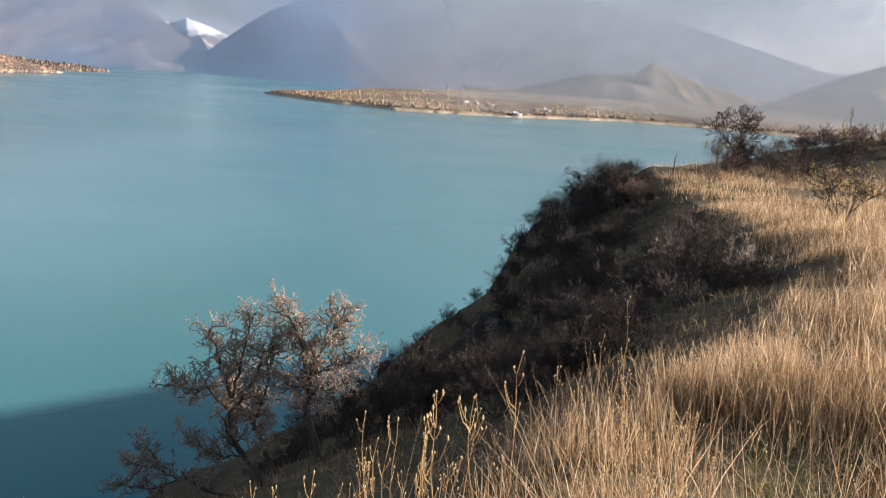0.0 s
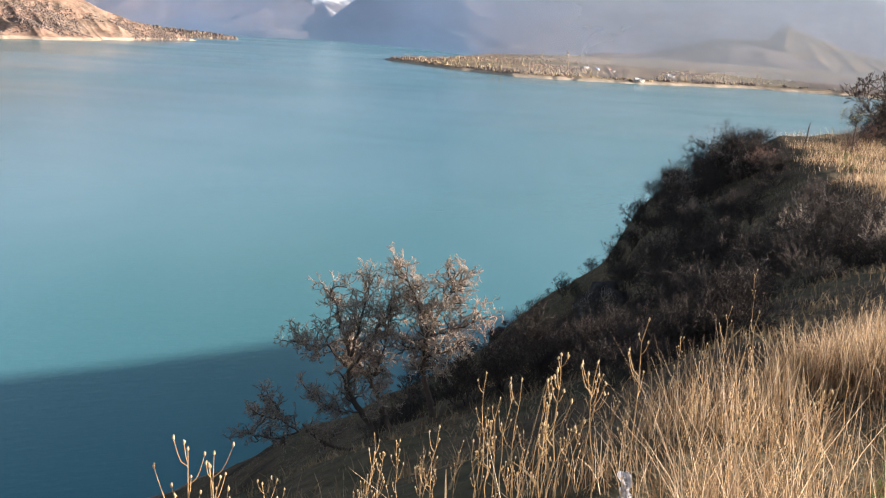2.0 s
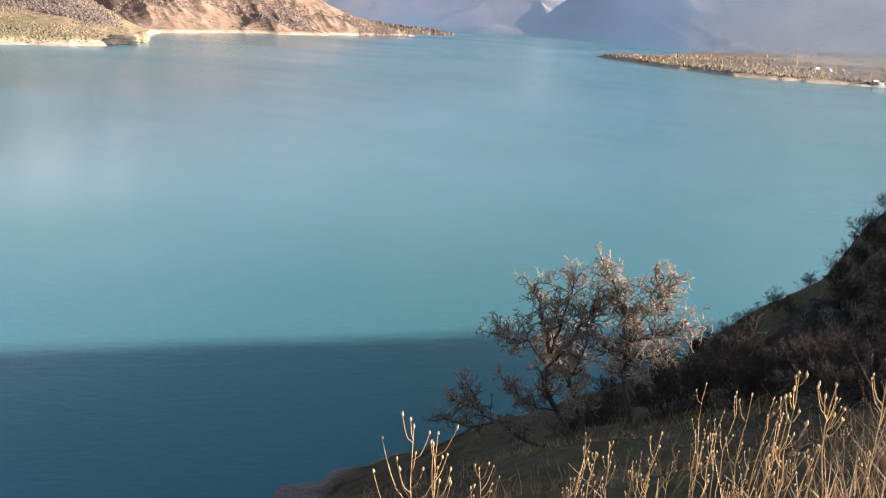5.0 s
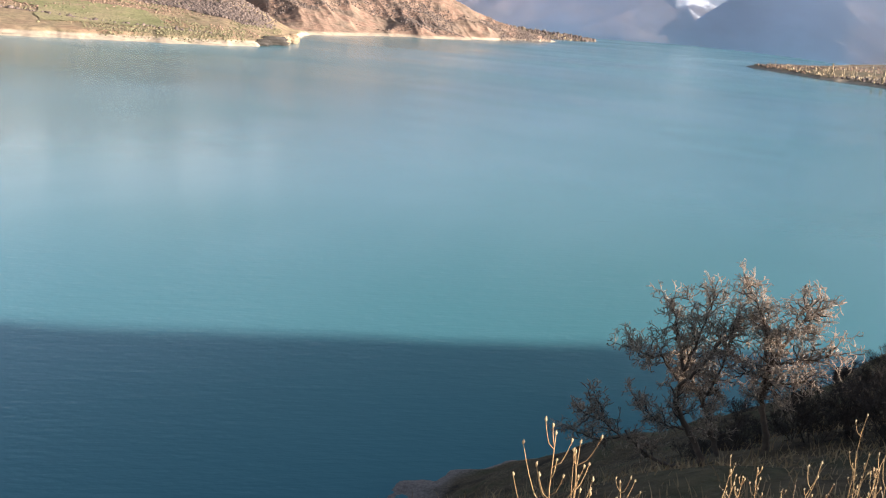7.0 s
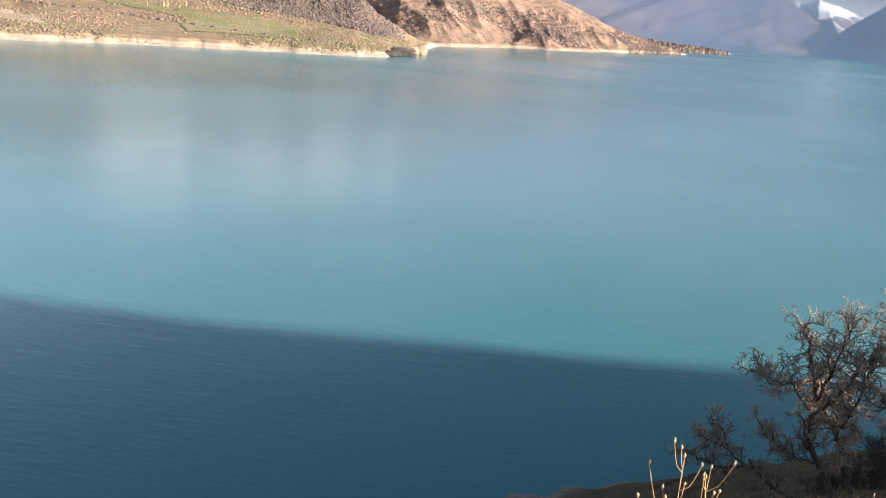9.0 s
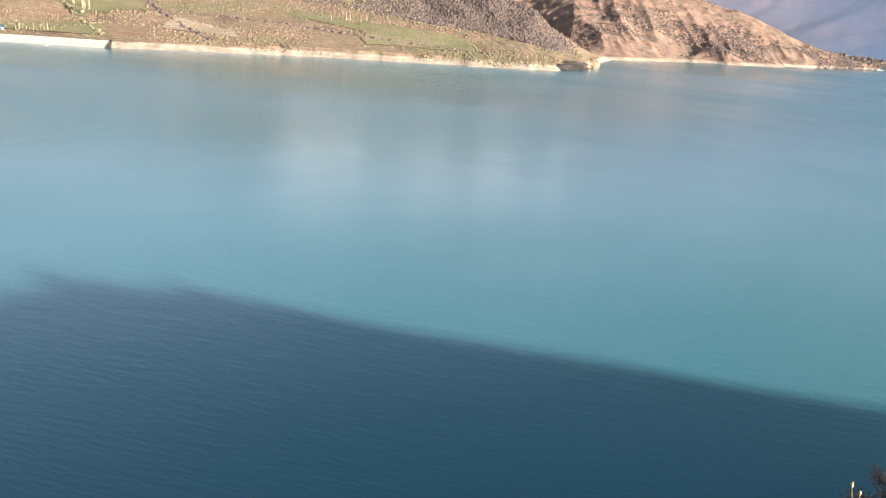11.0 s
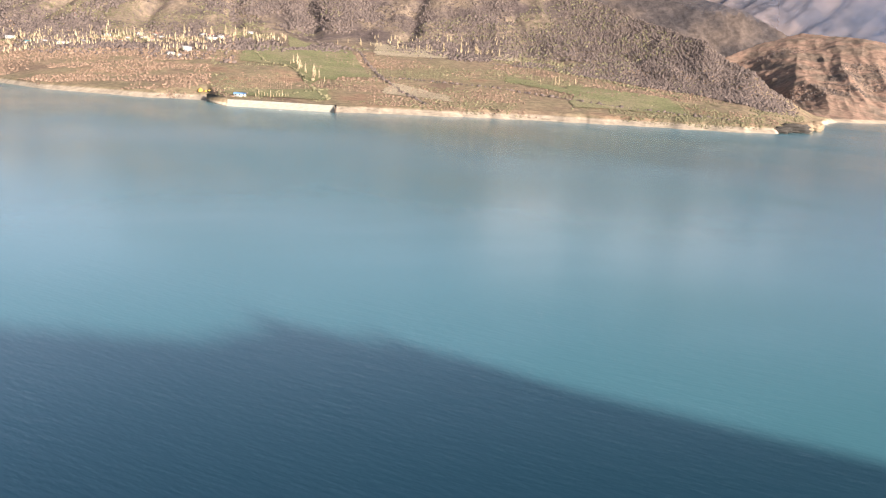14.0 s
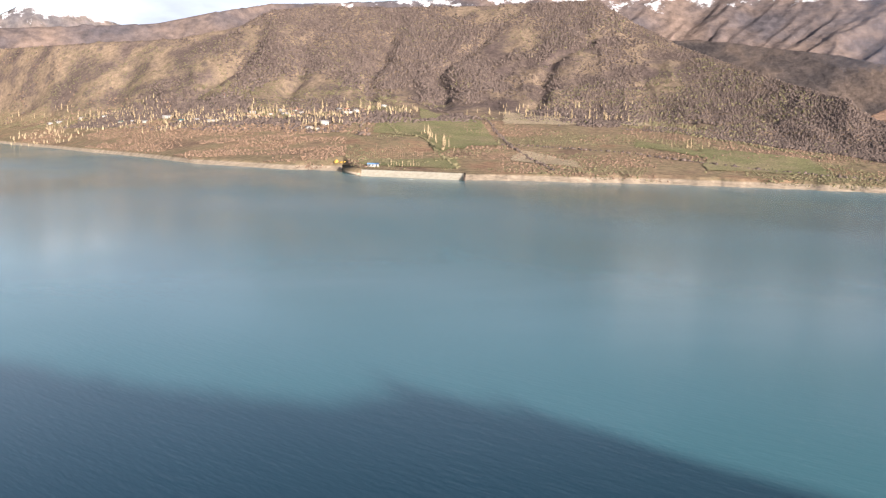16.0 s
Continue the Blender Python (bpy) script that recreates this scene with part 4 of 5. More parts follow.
TALL = "tall dry golden grass covering the crest of the hill"
blades("dry_grass", TALL, crest_points(4600, 2.3, 8, -42, 10, 0.9, 1, 1.1, 0.0), (0.4, 0.9), 0.0027, 0.26, STRAW, 2)
blades("dry_grass", TALL, crest_points(15000, 6.5, 22, -40, 10, 0.1, 3, 0.5, 0.1), (0.35, 0.8), 0.0052, 0.24, STRAW, 4)
blades("dry_grass", TALL, crest_points(36000, 20, 78, -32, -8, 1.0, 5, 0.25, 0.12), (0.35, 0.85), 0.012, 0.26, STRAW, 6)
blades("dry_grass", "bright dense tuft of dry golden grass on the crest", crest_points(3600, 5.2, 9.5, -24, -11, 0.0, 21, 0.9, 0.1), (0.45, 0.85), 0.004, 0.2, STRAW, 22)
blades("dry_straw", "tangle of weathered dry straw between the grass", crest_points(5200, 2.2, 10, -45, 40, 0.9, 7, dense=0.3), (0.15, 0.5), 0.0026, 0.7, DULL_STRAW, 8, lay=0.45)
blades("dry_straw", "tangle of weathered dry straw between the grass", crest_points(6000, 9, 30, -40, 0, 0.8, 17, dense=0.3), (0.15, 0.4), 0.006, 0.6, DULL_STRAW, 18, lay=0.3)
blades("green_grass", "short fresh green grass under the dry stalks", crest_points(9000, 3.6, 7.5, -44, -22, 1, 9, 0.5, 0.25), (0.06, 0.2), 0.004, 0.4, GREEN, 10)


def slope_points(n, seed):
    rg = np.random.default_rng(seed)
    y = rg.uniform(3, 90, n)
    return np.stack([np.interp(y, EDGE_Y, EDGE_X) - rg.uniform(0.5, 26, n), y], 1)


def track_points(n, seed):
    rg = np.random.default_rng(seed)
    y = rg.uniform(24, 64, n)
    return np.stack([np.interp(y, (24, 34, 42, 52, 64), (17.5, 16.6, 16.2, 18.0, 19.5)) + rg.normal(0, 0.55, n), y], 1)


def low_slope_points(n, seed):
    rg = np.random.default_rng(seed)
    y = rg.uniform(7, 76, n)
    x = np.interp(y, EDGE_Y, EDGE_X) - rg.uniform(1.0, 20 + 0.45 * y, n)
    return np.stack([x, y], 1)[fbm(x * 0.3, y * 0.3, 3, seed) > -0.12]


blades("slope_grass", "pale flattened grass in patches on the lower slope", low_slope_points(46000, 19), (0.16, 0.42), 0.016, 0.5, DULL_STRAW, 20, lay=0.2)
blades("slope_grass", "sparse dull grass on the shaded bank", slope_points(30000, 11), (0.2, 0.6), 0.013, 0.3, DULL_STRAW, 12)
blades("green_grass", "short green grass along the footpath", track_points(9000, 13), (0.05, 0.14), 0.02, 0.4, GREEN, 14)

# ---- tall dry stalks ----
def dry_stalk(seed, height, arms, label, low=0.55, reach=(0.05, 0.17)):
    """A stiff dead stem with short side arms that end in pale seed heads."""
    rg = np.random.default_rng(seed)
    root = tagged(new("dry_stalk"), label, "dry plant", "dry stalks on the crest")
    z = np.linspace(0, height, 9)
    sway = np.cumsum(rg.normal(0, 0.010, (9, 2)), 0)
    pts = np.column_stack([sway, z])
    paths, heads = [(pts, np.linspace(0.0036, 0.0015, 9), 5)], [pts[-1]]
    for k in range(arms):
        f = rg.uniform(low, 0.97)
        p = np.array([np.interp(f * height, z, pts[:, c]) for c in range(3)])
        a, ln = rg.uniform(0, 6.28), rg.uniform(*reach) * (1.5 - f)
        q = np.linspace(0, 1, 5)[:, None]
        arm = p + np.column_stack([np.cos(a) * ln * 0.55 * np.sqrt(q[:, 0]), np.sin(a) * ln * 0.55 * np.sqrt(q[:, 0]), ln * 1.1 * q[:, 0]])
        paths.append((arm, np.linspace(0.0019, 0.0011, 5), 4))
        heads.append(arm[-1])
    piece("stem", *tube_arrays(paths), STEM, root)
    tops = []
    for hp in heads:
        ln = rg.uniform(0.010, 0.020)
        zz = np.linspace(-0.3, 1, 6)
        bud = np.column_stack([np.full(6, hp[0]), np.full(6, hp[1]), hp[2] + ln * zz]) + rg.normal(0, 0.0008, (6, 3))
        tops.append(hp[2] + ln)
        piece("seed_head", *tube_arrays([(bud, np.array((0.0014, 0.0036, 0.0048, 0.0042, 0.0026, 0.0006)), 6)]), SEED, root)
    STALK_TOP[root.name] = max(tops)
    return root


STALK_TOP = {}
STALK = "tall dry stalk with small pale seed heads"
stalk_kinds = [dry_stalk(201, 0.95, 5, STALK), dry_stalk(202, 0.8, 9, STALK), dry_stalk(203, 1.05, 3, STALK), dry_stalk(204, 0.7, 7, STALK)]
branched = dry_stalk(205, 0.80, 11, "branching dry plant with clustered seed heads", 0.5, (0.10, 0.26))
for ob, x, y, tip in ((stalk_kinds[0], 0.42, 4.15, 46.63), (stalk_kinds[1], 0.0, 3.44, 46.66), (stalk_kinds[2], 2.52, 10.68, 45.3), (stalk_kinds[3], 0.2, 3.9, 46.45), (branched, -1.47, 2.77, 46.38)):
    ob.matrix_basis = Matrix.Translation((x, y, on_hill(x, y, 0.02))) @ Matrix.Scale((tip - on_hill(x, y, 0.02)) / STALK_TOP[ob.name], 4)
for x, y, turn, tip in ((-1.30, 2.84, 120, 46.36), (-1.2, 3.1, 60, 46.1)):
    copy_thing(branched, Matrix.Translation((x, y, on_hill(x, y, 0.02))) @ Matrix.Rotation(radians(turn), 4, "Z") @ Matrix.Rotation(radians(5), 4, "X") @ Matrix.Scale((tip - on_hill(x, y, 0.02)) / STALK_TOP[branched.name] / branched.scale[0], 4))
for k in range(92):
    a, r = (rng.uniform(-28, 14), rng.uniform(3.0, 6.5)) if k < 68 else (rng.uniform(0, 15), rng.uniform(2.9, 4.4))
    x, y = -math.sin(radians(a)) * r, math.cos(radians(a)) * r
    if x < np.interp(y, EDGE_Y, EDGE_X) - (1.2 if k < 68 else 2.0):
        continue
    copy_thing(stalk_kinds[k % 4], Matrix.Translation((x, y, on_hill(x, y, 0.02))) @ Matrix.Rotation(rng.uniform(0, 6.28), 4, "Z") @ Matrix.Rotation(rng.normal(0, 0.12), 4, "X") @ Matrix.Scale(rng.uniform(0.5, 0.95) / stalk_kinds[k % 4].scale[0], 4))


# ---- the far bank's village, fields and scrub ----
def nearer(az, r):
    """A distance on the far bank drawn towards the shore."""
    rs = float(np.interp(az, FARM_AZ, FARM_R))
    return rs + (r - rs) * 0.80


def left_ground(az, r):
    return float(left_height(np.array([float(az)]), np.array([float(r)]))[0])


def spit_ground(az, r):
    return float(spit_height(np.array([float(az)]), np.array([float(r)]))[0])


POPLAR_LEAF = plain("autumn_poplar", (0.26, 0.198, 0.12), (0.44, 0.345, 0.215), 0.8, scale=0.5)
SCRUB = plain("bare_scrub", (0.092, 0.070, 0.062), (0.175, 0.132, 0.11), 0.95, scale=0.05)
RUST = plain("rusty_brush", (0.18, 0.12, 0.085), (0.30, 0.20, 0.135), 0.95, scale=0.05)
OLIVE = plain("olive_brush", (0.12, 0.108, 0.06), (0.23, 0.20, 0.11), 0.95, scale=0.05)
GOLD = plain("golden_tree", (0.40, 0.22, 0.05), (0.62, 0.40, 0.10), 0.85, scale=0.3)
WALL = plain("whitewash", (0.33, 0.305, 0.27), (0.45, 0.425, 0.385), 0.85, island=False, scale=0.6)
ROOF_GREY = plain("grey_sheet_roof", (0.29, 0.28, 0.275), (0.40, 0.39, 0.38), 0.6, island=False, scale=0.6)
ROOF_RED = plain("rust_red_roof", (0.30, 0.12, 0.08), (0.42, 0.20, 0.14), 0.8, island=False, scale=0.6)
ROOF_TEAL = plain("teal_roof", (0.05, 0.20, 0.20), (0.08, 0.26, 0.25), 0.6, island=False, scale=0.6)
ROOF_BLUE = plain("blue_roof", (0.10, 0.22, 0.42), (0.16, 0.30, 0.52), 0.6, island=False, scale=0.6)
GLASS_DARK = plain("dark_window", (0.03, 0.035, 0.04), (0.05, 0.055, 0.06), 0.2, island=False)
CONCRETE = plain("pale_concrete", (0.36, 0.325, 0.255), (0.45, 0.41, 0.325), 0.9, island=False, scale=0.25)
MEADOW = earth("green_meadow", [(0.35, (0.225, 0.23, 0.11)), (0.5, (0.275, 0.26, 0.135)), (0.65, (0.335, 0.285, 0.17))], 0.02, 0.3, 0.4, 0.6)
STUBBLE = earth("stubble_field", [(0.35, (0.42, 0.34, 0.235)), (0.65, (0.50, 0.41, 0.285))], 0.03, 0.3, 0.4, 0.6)

ICO = bpy.data.meshes.new("blob")
_bm = bmesh.new()
bmesh.ops.create_icosphere(_bm, subdivisions=1, radius=1.0)
_bm.verts.ensure_lookup_table()
ICO_V = np.array([v.co[:] for v in _bm.verts])
ICO_F = np.array([[v.index for v in f.verts] for f in _bm.faces])
_bm.free()
bpy.data.meshes.remove(ICO)


OCT_V = np.array([(1, 0, 0), (0, 1, 0), (-1, 0, 0), (0, -1, 0), (0, 0, 1), (0.5, 0.5, 0.55), (-0.5, 0.5, 0.5), (-0.5, -0.5, 0.6), (0.5, -0.5, 0.5)], float)
OCT_F = np.array([(0, 1, 5), (1, 2, 6), (2, 3, 7), (3, 0, 8), (5, 1, 6), (6, 2, 7), (7, 3, 8), (8, 0, 5), (4, 5, 6), (4, 6, 7), (4, 7, 8), (4, 8, 5)])


def clumps(name, label, category, places, size, tall, material, seed, kind="stuff", rough=0.45):
    """Rounded, uneven bush crowns at the given places, as one mesh."""
    rg = np.random.default_rng(seed)
    n = len(places)
    s = rg.uniform(*size, n) * rg.choice((0.7, 1.0, 1.0, 1.3), n)
    shape = OCT_V[None] * (1 + rg.uniform(-rough, rough, (n, len(OCT_V), 1)))
    V = shape * np.stack([s, s, s * tall], 1)[:, None, :]
    V = V + np.asarray(places)[:, None, :] + np.array((0, 0, 1.0)) * (s * tall * 0.05)[:, None, None]
    F = (OCT_F[None] + (np.arange(n) * len(OCT_V))[:, None, None]).reshape(-1, 3)
    return tagged(piece(name, V.reshape(-1, 3), F, material, soft=True), label, category, kind=kind)


def bank_places(n, az, depth, seed, mask_scale=0.006, thresh=0.0, upper=False):
    """Places on the far bank. depth: metres from the shore, or share of the way up the hill."""
    rg = np.random.default_rng(seed)
    got, have = [], 0
    while have < n:
        a = rg.uniform(*az, 2 * n)
        rs, rc = np.interp(a, FARM_AZ, FARM_R), np.interp(a, CREST_AZ, CREST_R)
        r = rs + (rc - rs) * rg.uniform(*depth, 2 * n) if upper else rs + rg.uniform(*depth, 2 * n)
        x, y = polar(a, r)
        ok = (fbm(x * mask_scale, y * mask_scale, 4, seed) > thresh + rg.normal(0, 0.07, 2 * n)) & (r < rc + 20)
        if upper:
            ok &= rg.uniform(0, 1, 2 * n) < np.clip(np.minimum((a - az[0]) / 5, (az[1] - a) / 8), 0.02, 1)
        P = np.stack([x, y, left_height(a, r)], 1)[ok]
        got.append(P)
        have += len(P)
    return np.concatenate(got)[:n]


clumps("hill_scrub", "bare grey-brown bushes covering the far hills", "bushes", bank_places(32000, (43, 72), (0.42, 1.0), 1, thresh=-0.22, upper=True), (0.9, 2.1), 1.05, SCRUB, 2)
clumps("hill_scrub", "bare grey-brown bushes covering the far hills", "bushes", bank_places(34000, (61, 86), (0.40, 1.0), 3, 0.006, -0.14, True), (1.1, 2.9), 1.1, SCRUB, 4)
clumps("hill_scrub", "dark woods in patches on the open far slopes", "bushes", bank_places(14000, (76, 106), (0.38, 1.0), 23, 0.005, 0.16, True), (1.4, 3.4), 1.2, SCRUB, 24)
clumps("hill_scrub", "small scattered bushes on the open far slopes", "bushes", bank_places(15000, (76, 106), (0.36, 1.0), 25, 0.012, -0.05, True), (0.7, 1.7), 1.0, OLIVE, 26)
clumps("cape_brush", "low dark brush on the cape", "bushes", bank_places(1800, (42.6, 52), (8, 170), 27, 0.02, -0.05), (0.5, 1.4), 0.8, OLIVE, 28)
clumps("hill_brush", "tan and olive brush on the far hills", "bushes", bank_places(7000, (48, 106), (0.42, 0.98), 5, 0.01, 0.08, True), (1.0, 2.2), 1.1, OLIVE, 6)
clumps("shelf_brush", "rusty brown brush between the shore and the village", "bushes", bank_places(10000, (81, 101), (16, 460), 7, 0.012, -0.16), (0.7, 1.8), 0.9, RUST, 8)
clumps("shelf_brush", "rusty brown brush between the fields", "bushes", bank_places(8000, (44, 81), (18, 520), 9, 0.009, 0.0), (0.55, 1.5), 0.9, RUST, 10)
clumps("shelf_brush", "dark green brush on the farmed shelf", "bushes", bank_places(6000, (43.4, 81), (15, 420), 11, 0.012, 0.02), (0.5, 1.4), 0.9, OLIVE, 12)
clumps("village_trees", "bare garden trees among the village houses", "trees", bank_places(1000, (79.5, 102), (330, 720), 13, 0.012, -0.1), (1.6, 3.6), 1.0, SCRUB, 14)
clumps("village_trees", "rust-brown garden trees among the village houses", "trees", bank_places(1000, (79.5, 102), (330, 700), 33, 0.012, -0.1), (1.4, 3.2), 1.1, RUST, 34)


def ridge_places(n, az, share, seed, thresh):
    rg = np.random.default_rng(seed)
    ra, re, rc, rf = (np.array(c) for c in zip(*RIDGE))
    h = range_height(ra, re, rc, rf, -2.0, 0.0064, 50, 11)
    a = rg.uniform(*az, 5 * n)
    r0, r1 = np.interp(a, ra, rf), np.interp(a, ra, rc)
    r = r0 + (r1 - r0) * rg.uniform(*share, 5 * n)
    x, y = polar(a, r)
    ok = fbm(x * 0.009, y * 0.009, 4, seed) > thresh
    return np.stack([x, y, h(a, r)], 1)[ok][:n]


clumps("ridge_scrub", "dark bushes on the eroded ridge", "bushes", ridge_places(8000, (25, 49), (0.22, 1.0), 17, 0.06), (0.8, 2.1), 0.8, SCRUB, 18)


def field(label, corners, material):
    """A field laid on the shelf, its corners given as bearing and distance."""
    (a0, r0), (a1, r1), (a2, r2), (a3, r3) = corners
    u, v = np.meshgrid(np.linspace(0, 1, 90), np.linspace(0, 1, 50), indexing="ij")
    u2 = u + 0.07 * fbm(v * 5, u * 2 + a0, 3, 3)
    v = v + 0.10 * fbm(u * 7, v * 2 + r0, 3, 5)
    A = (a0 + (a1 - a0) * u2) * (1 - v) + (a3 + (a2 - a3) * u2) * v
    R = (r0 + (r1 - r0) * u2) * (1 - v) + (r3 + (r2 - r3) * u2) * v
    X, Y = polar(A, R)
    return tagged(sheet("field", X, Y, left_height(A, R) + 0.8, material), label, "field", kind="structure")


field("pale mown field below the wooded slope", ((70.5, 1373), (61.0, 1400), (61.8, 1500), (70.5, 1540)), STUBBLE)
field("green meadow between hedges", ((61.8, 1140), (55.6, 1010), (56.8, 1090), (61.6, 1215)), MEADOW)
field("pale stubble strip near the beach", ((70.0, 985), (65.2, 935), (65.5, 985), (69.2, 1060)), STUBBLE)
field("green pasture below the village", ((79.2, 1290), (74.5, 1190), (74.8, 1440), (78.6, 1480)), MEADOW)
field("green strip above the embankment", ((80.0, 940), (73.6, 915), (73.4, 1000), (79.9, 985)), MEADOW)
field("green pasture on the slope", ((75.2, 1080), (70.6, 1130), (72.2, 1430), (76.2, 1620)), MEADOW)
field("olive pasture towards the cape", ((57.0, 960), (49.5, 955), (51.0, 1080), (57.6, 1150)), MEADOW)


def along(points, step, wob, seed):
    """Places along a line of bearing and distance, jittered."""
    rg = np.random.default_rng(seed)
    out = []
    for (a0, r0), (a1, r1) in zip(points[:-1], points[1:]):
        p, q = np.array(polar(a0, r0)), np.array(polar(a1, r1))
        n = max(2, int(np.linalg.norm(q - p) / step))
        for f in np.arange(n) / n:
            xy = p + (q - p) * f + rg.normal(0, wob, 2)
            a, r = bearing(*xy)
            out.append((xy[0], xy[1], left_ground(a, r)))
    return np.array(out)


HEDGES = [((78.8, 1498), (77.5, 1274), (75.8, 1195), (73.4, 915)), ((76.6, 1696), (73.2, 1500), (71.6, 1449), (69.85, 1094), (66.8, 902)), ((71.6, 1449), (62.6, 1398), (55.4, 1230), (50.0, 1090)),
          ((70.6, 1130), (61.9, 1060), (55.2, 985), (47.0, 950)), ((79.9, 985), (76.0, 960), (73.4, 1005)), ((70.4, 1560), (61.5, 1520), (56.0, 1400))]
for k, line in enumerate(HEDGES):
    clumps("hedge", "dark overgrown hedge between the fields", "hedge", along(line, 3.0, 1.4, 60 + k), (1.3, 2.8), 0.9, SCRUB if k % 2 else OLIVE, 70 + k)


def orchard(a0, a1, r0, r1, rows, per, seed, material):
    out = []
    for a in np.linspace(a0, a1, per):
        for r in np.linspace(r0, r1, rows):
            x, y = polar(a, r)
            out.append((x, y, left_ground(a, r)))
    return clumps("orchard", "orchard of small trees in straight rows", "orchard", np.array(out), (0.6, 1.2), 0.9, material, seed)


orchard(79.6, 75.9, 1010, 1110, 9, 26, 81, RUST)
orchard(78.8, 74.8, 1205, 1430, 13, 27, 85, OLIVE)
orchard(74.8, 71.4, 1120, 1380, 13, 22, 86, RUST)
orchard(68.6, 65.4, 1085, 1230, 10, 22, 82, OLIVE)
orchard(66.5, 62.0, 950, 1010, 6, 30, 83, RUST)
orchard(75.0, 71.8, 1010, 1075, 7, 22, 84, OLIVE)


# ---- poplars ----
def poplar(seed, height):
    rg = np.random.default_rng(seed)
    root = tagged(new("poplar"), "slender pale yellow autumn poplar", "tree", "poplars by the lake")
    z = np.linspace(0, height * 0.9, 5)
    piece("trunk", *tube_arrays([(np.column_stack([rg.normal(0, 0.05, 5), rg.normal(0, 0.05, 5), z]), np.linspace(0.28, 0.06, 5), 5)]), BARK, root)
    n = 26
    f = np.linspace(0.1, 0.98, n)
    wide = height * 0.062 * np.sin(np.clip(f * 1.05 + 0.12, 0, 1) * np.pi) ** 0.6
    P = np.column_stack([rg.normal(0, 0.45, n) * wide, rg.normal(0, 0.45, n) * wide, f * height])
    s = wide * rg.uniform(0.45, 0.8, n) + 0.15
    V = ICO_V[None] * (1 + rg.uniform(-0.4, 0.4, (n, len(ICO_V), 1))) * np.stack([s, s, s * 2.0], 1)[:, None] + P[:, None]
    piece("crown", V.reshape(-1, 3), (ICO_F[None] + (np.arange(n) * len(ICO_V))[:, None, None]).reshape(-1, 3), POPLAR_LEAF, root)
    return root


poplars = [poplar(300 + k, h) for k, h in enumerate((15, 18, 13, 20))]
poplar_spots = []
rg = np.random.default_rng(41)
for a0, r0, a1, r1, n, wob in ((101.6, 2420, 98.4, 2280, 16, 12), (98.6, 2200, 95.5, 2080, 14, 22), (95.6, 1990, 92.2, 1900, 18, 25), (92.6, 1840, 90.4, 1770, 15, 18), (91.0, 1900, 86.0, 1790, 18, 40),
                               (88.0, 1740, 83.5, 1700, 16, 35), (84.0, 1560, 80.2, 1640, 16, 35), (80.6, 1740, 78.0, 1700, 14, 25), (68.8, 1640, 62.7, 1600, 20, 6), (64.0, 1600, 62.2, 1585, 8, 8),
                               (83.2, 1480, 82.2, 1390, 8, 12), (94.0, 1640, 93.4, 1620, 3, 6), (99.6, 2050, 99.4, 2020, 3, 8), (76.0, 1350, 73.9, 1110, 16, 4), (58.4, 1205, 57.4, 1215, 5, 10), (82.0, 1830, 79.4, 1800, 10, 20),
                               (100.8, 2080, 97.0, 2010, 8, 30), (72.6, 1690, 70.0, 1670, 8, 18), (89.5, 1690, 86.5, 1660, 10, 20)):
    for f in np.linspace(0, 1, n):
        a = a0 + (a1 - a0) * f
        r = nearer(a, r0 + (r1 - r0) * f)
        x, y = np.array(polar(a, r)) + rg.normal(0, wob, 2)
        poplar_spots.append((x, y, left_ground(*bearing(x, y)), rg.uniform(0.65, 1.1)))
for f in np.linspace(0, 1, 12):
    a, r = 78.2 - 2.1 * f, 932 + 4 * math.sin(9 * f)
    x, y = polar(a, r)
    poplar_spots.append((x, y, left_ground(a, r), rg.uniform(0.38, 0.5)))
for k in range(75):
    a = rg.uniform(-12.5, 11.6)
    r = float(np.interp(a, SPIT_AZ, SPIT_R)) + 30 + rg.exponential(110) * (0.4 if a > 8 else 1)
    if r > np.interp(a, SPIT_AZ, SPIT_BACK) - 30:
        continue
    x, y = polar(a, r)
    poplar_spots.append((x, y, spit_ground(a, r), rg.uniform(0.5, 1.0)))
for k, (x, y, z, sc) in enumerate(poplar_spots):
    m = Matrix.Translation((x, y, z - 0.3)) @ Matrix.Rotation(k * 1.7, 4, "Z") @ Matrix.Scale(sc, 4)
    if k < 4:
        poplars[k].matrix_basis = m
    else:
        copy_thing(poplars[k % 4], m)


def grove(n, a0, a1, r0, r1, seed):
    rg = np.random.default_rng(seed)
    a, r = rg.uniform(a0, a1, n), rg.uniform(r0, r1, n)
    x, y = polar(a, r)
    return np.stack([x, y, left_height(a, r)], 1)


clumps("poplar_grove", "pale autumn poplars crowded behind the village houses", "trees", np.concatenate([grove(240, 85, 93, 1500, 1690, 1), grove(280, 93, 101.8, 1720, 2020, 2), grove(130, 80, 85, 1400, 1580, 3), grove(40, 62, 70.5, 1545, 1590, 5), grove(36, 76.4, 78.4, 1500, 1620, 6)]), (0.8, 1.3), 6.5, POPLAR_LEAF, 4, rough=0.25)


def spit_places(n, az, seed, deep, thresh=-0.1):
    rg = np.random.default_rng(seed)
    a = rg.uniform(*az, 6 * n)
    r = np.interp(a, SPIT_AZ, SPIT_R) + 22 + rg.exponential(deep, 6 * n)
    x, y = polar(a, r)
    ok = (r < np.interp(a, SPIT_AZ, SPIT_BACK) - 25) & (fbm(x * 0.008, y * 0.008, 3, seed) > thresh)
    return np.stack([x, y, spit_height(a, r)], 1)[ok][:n]


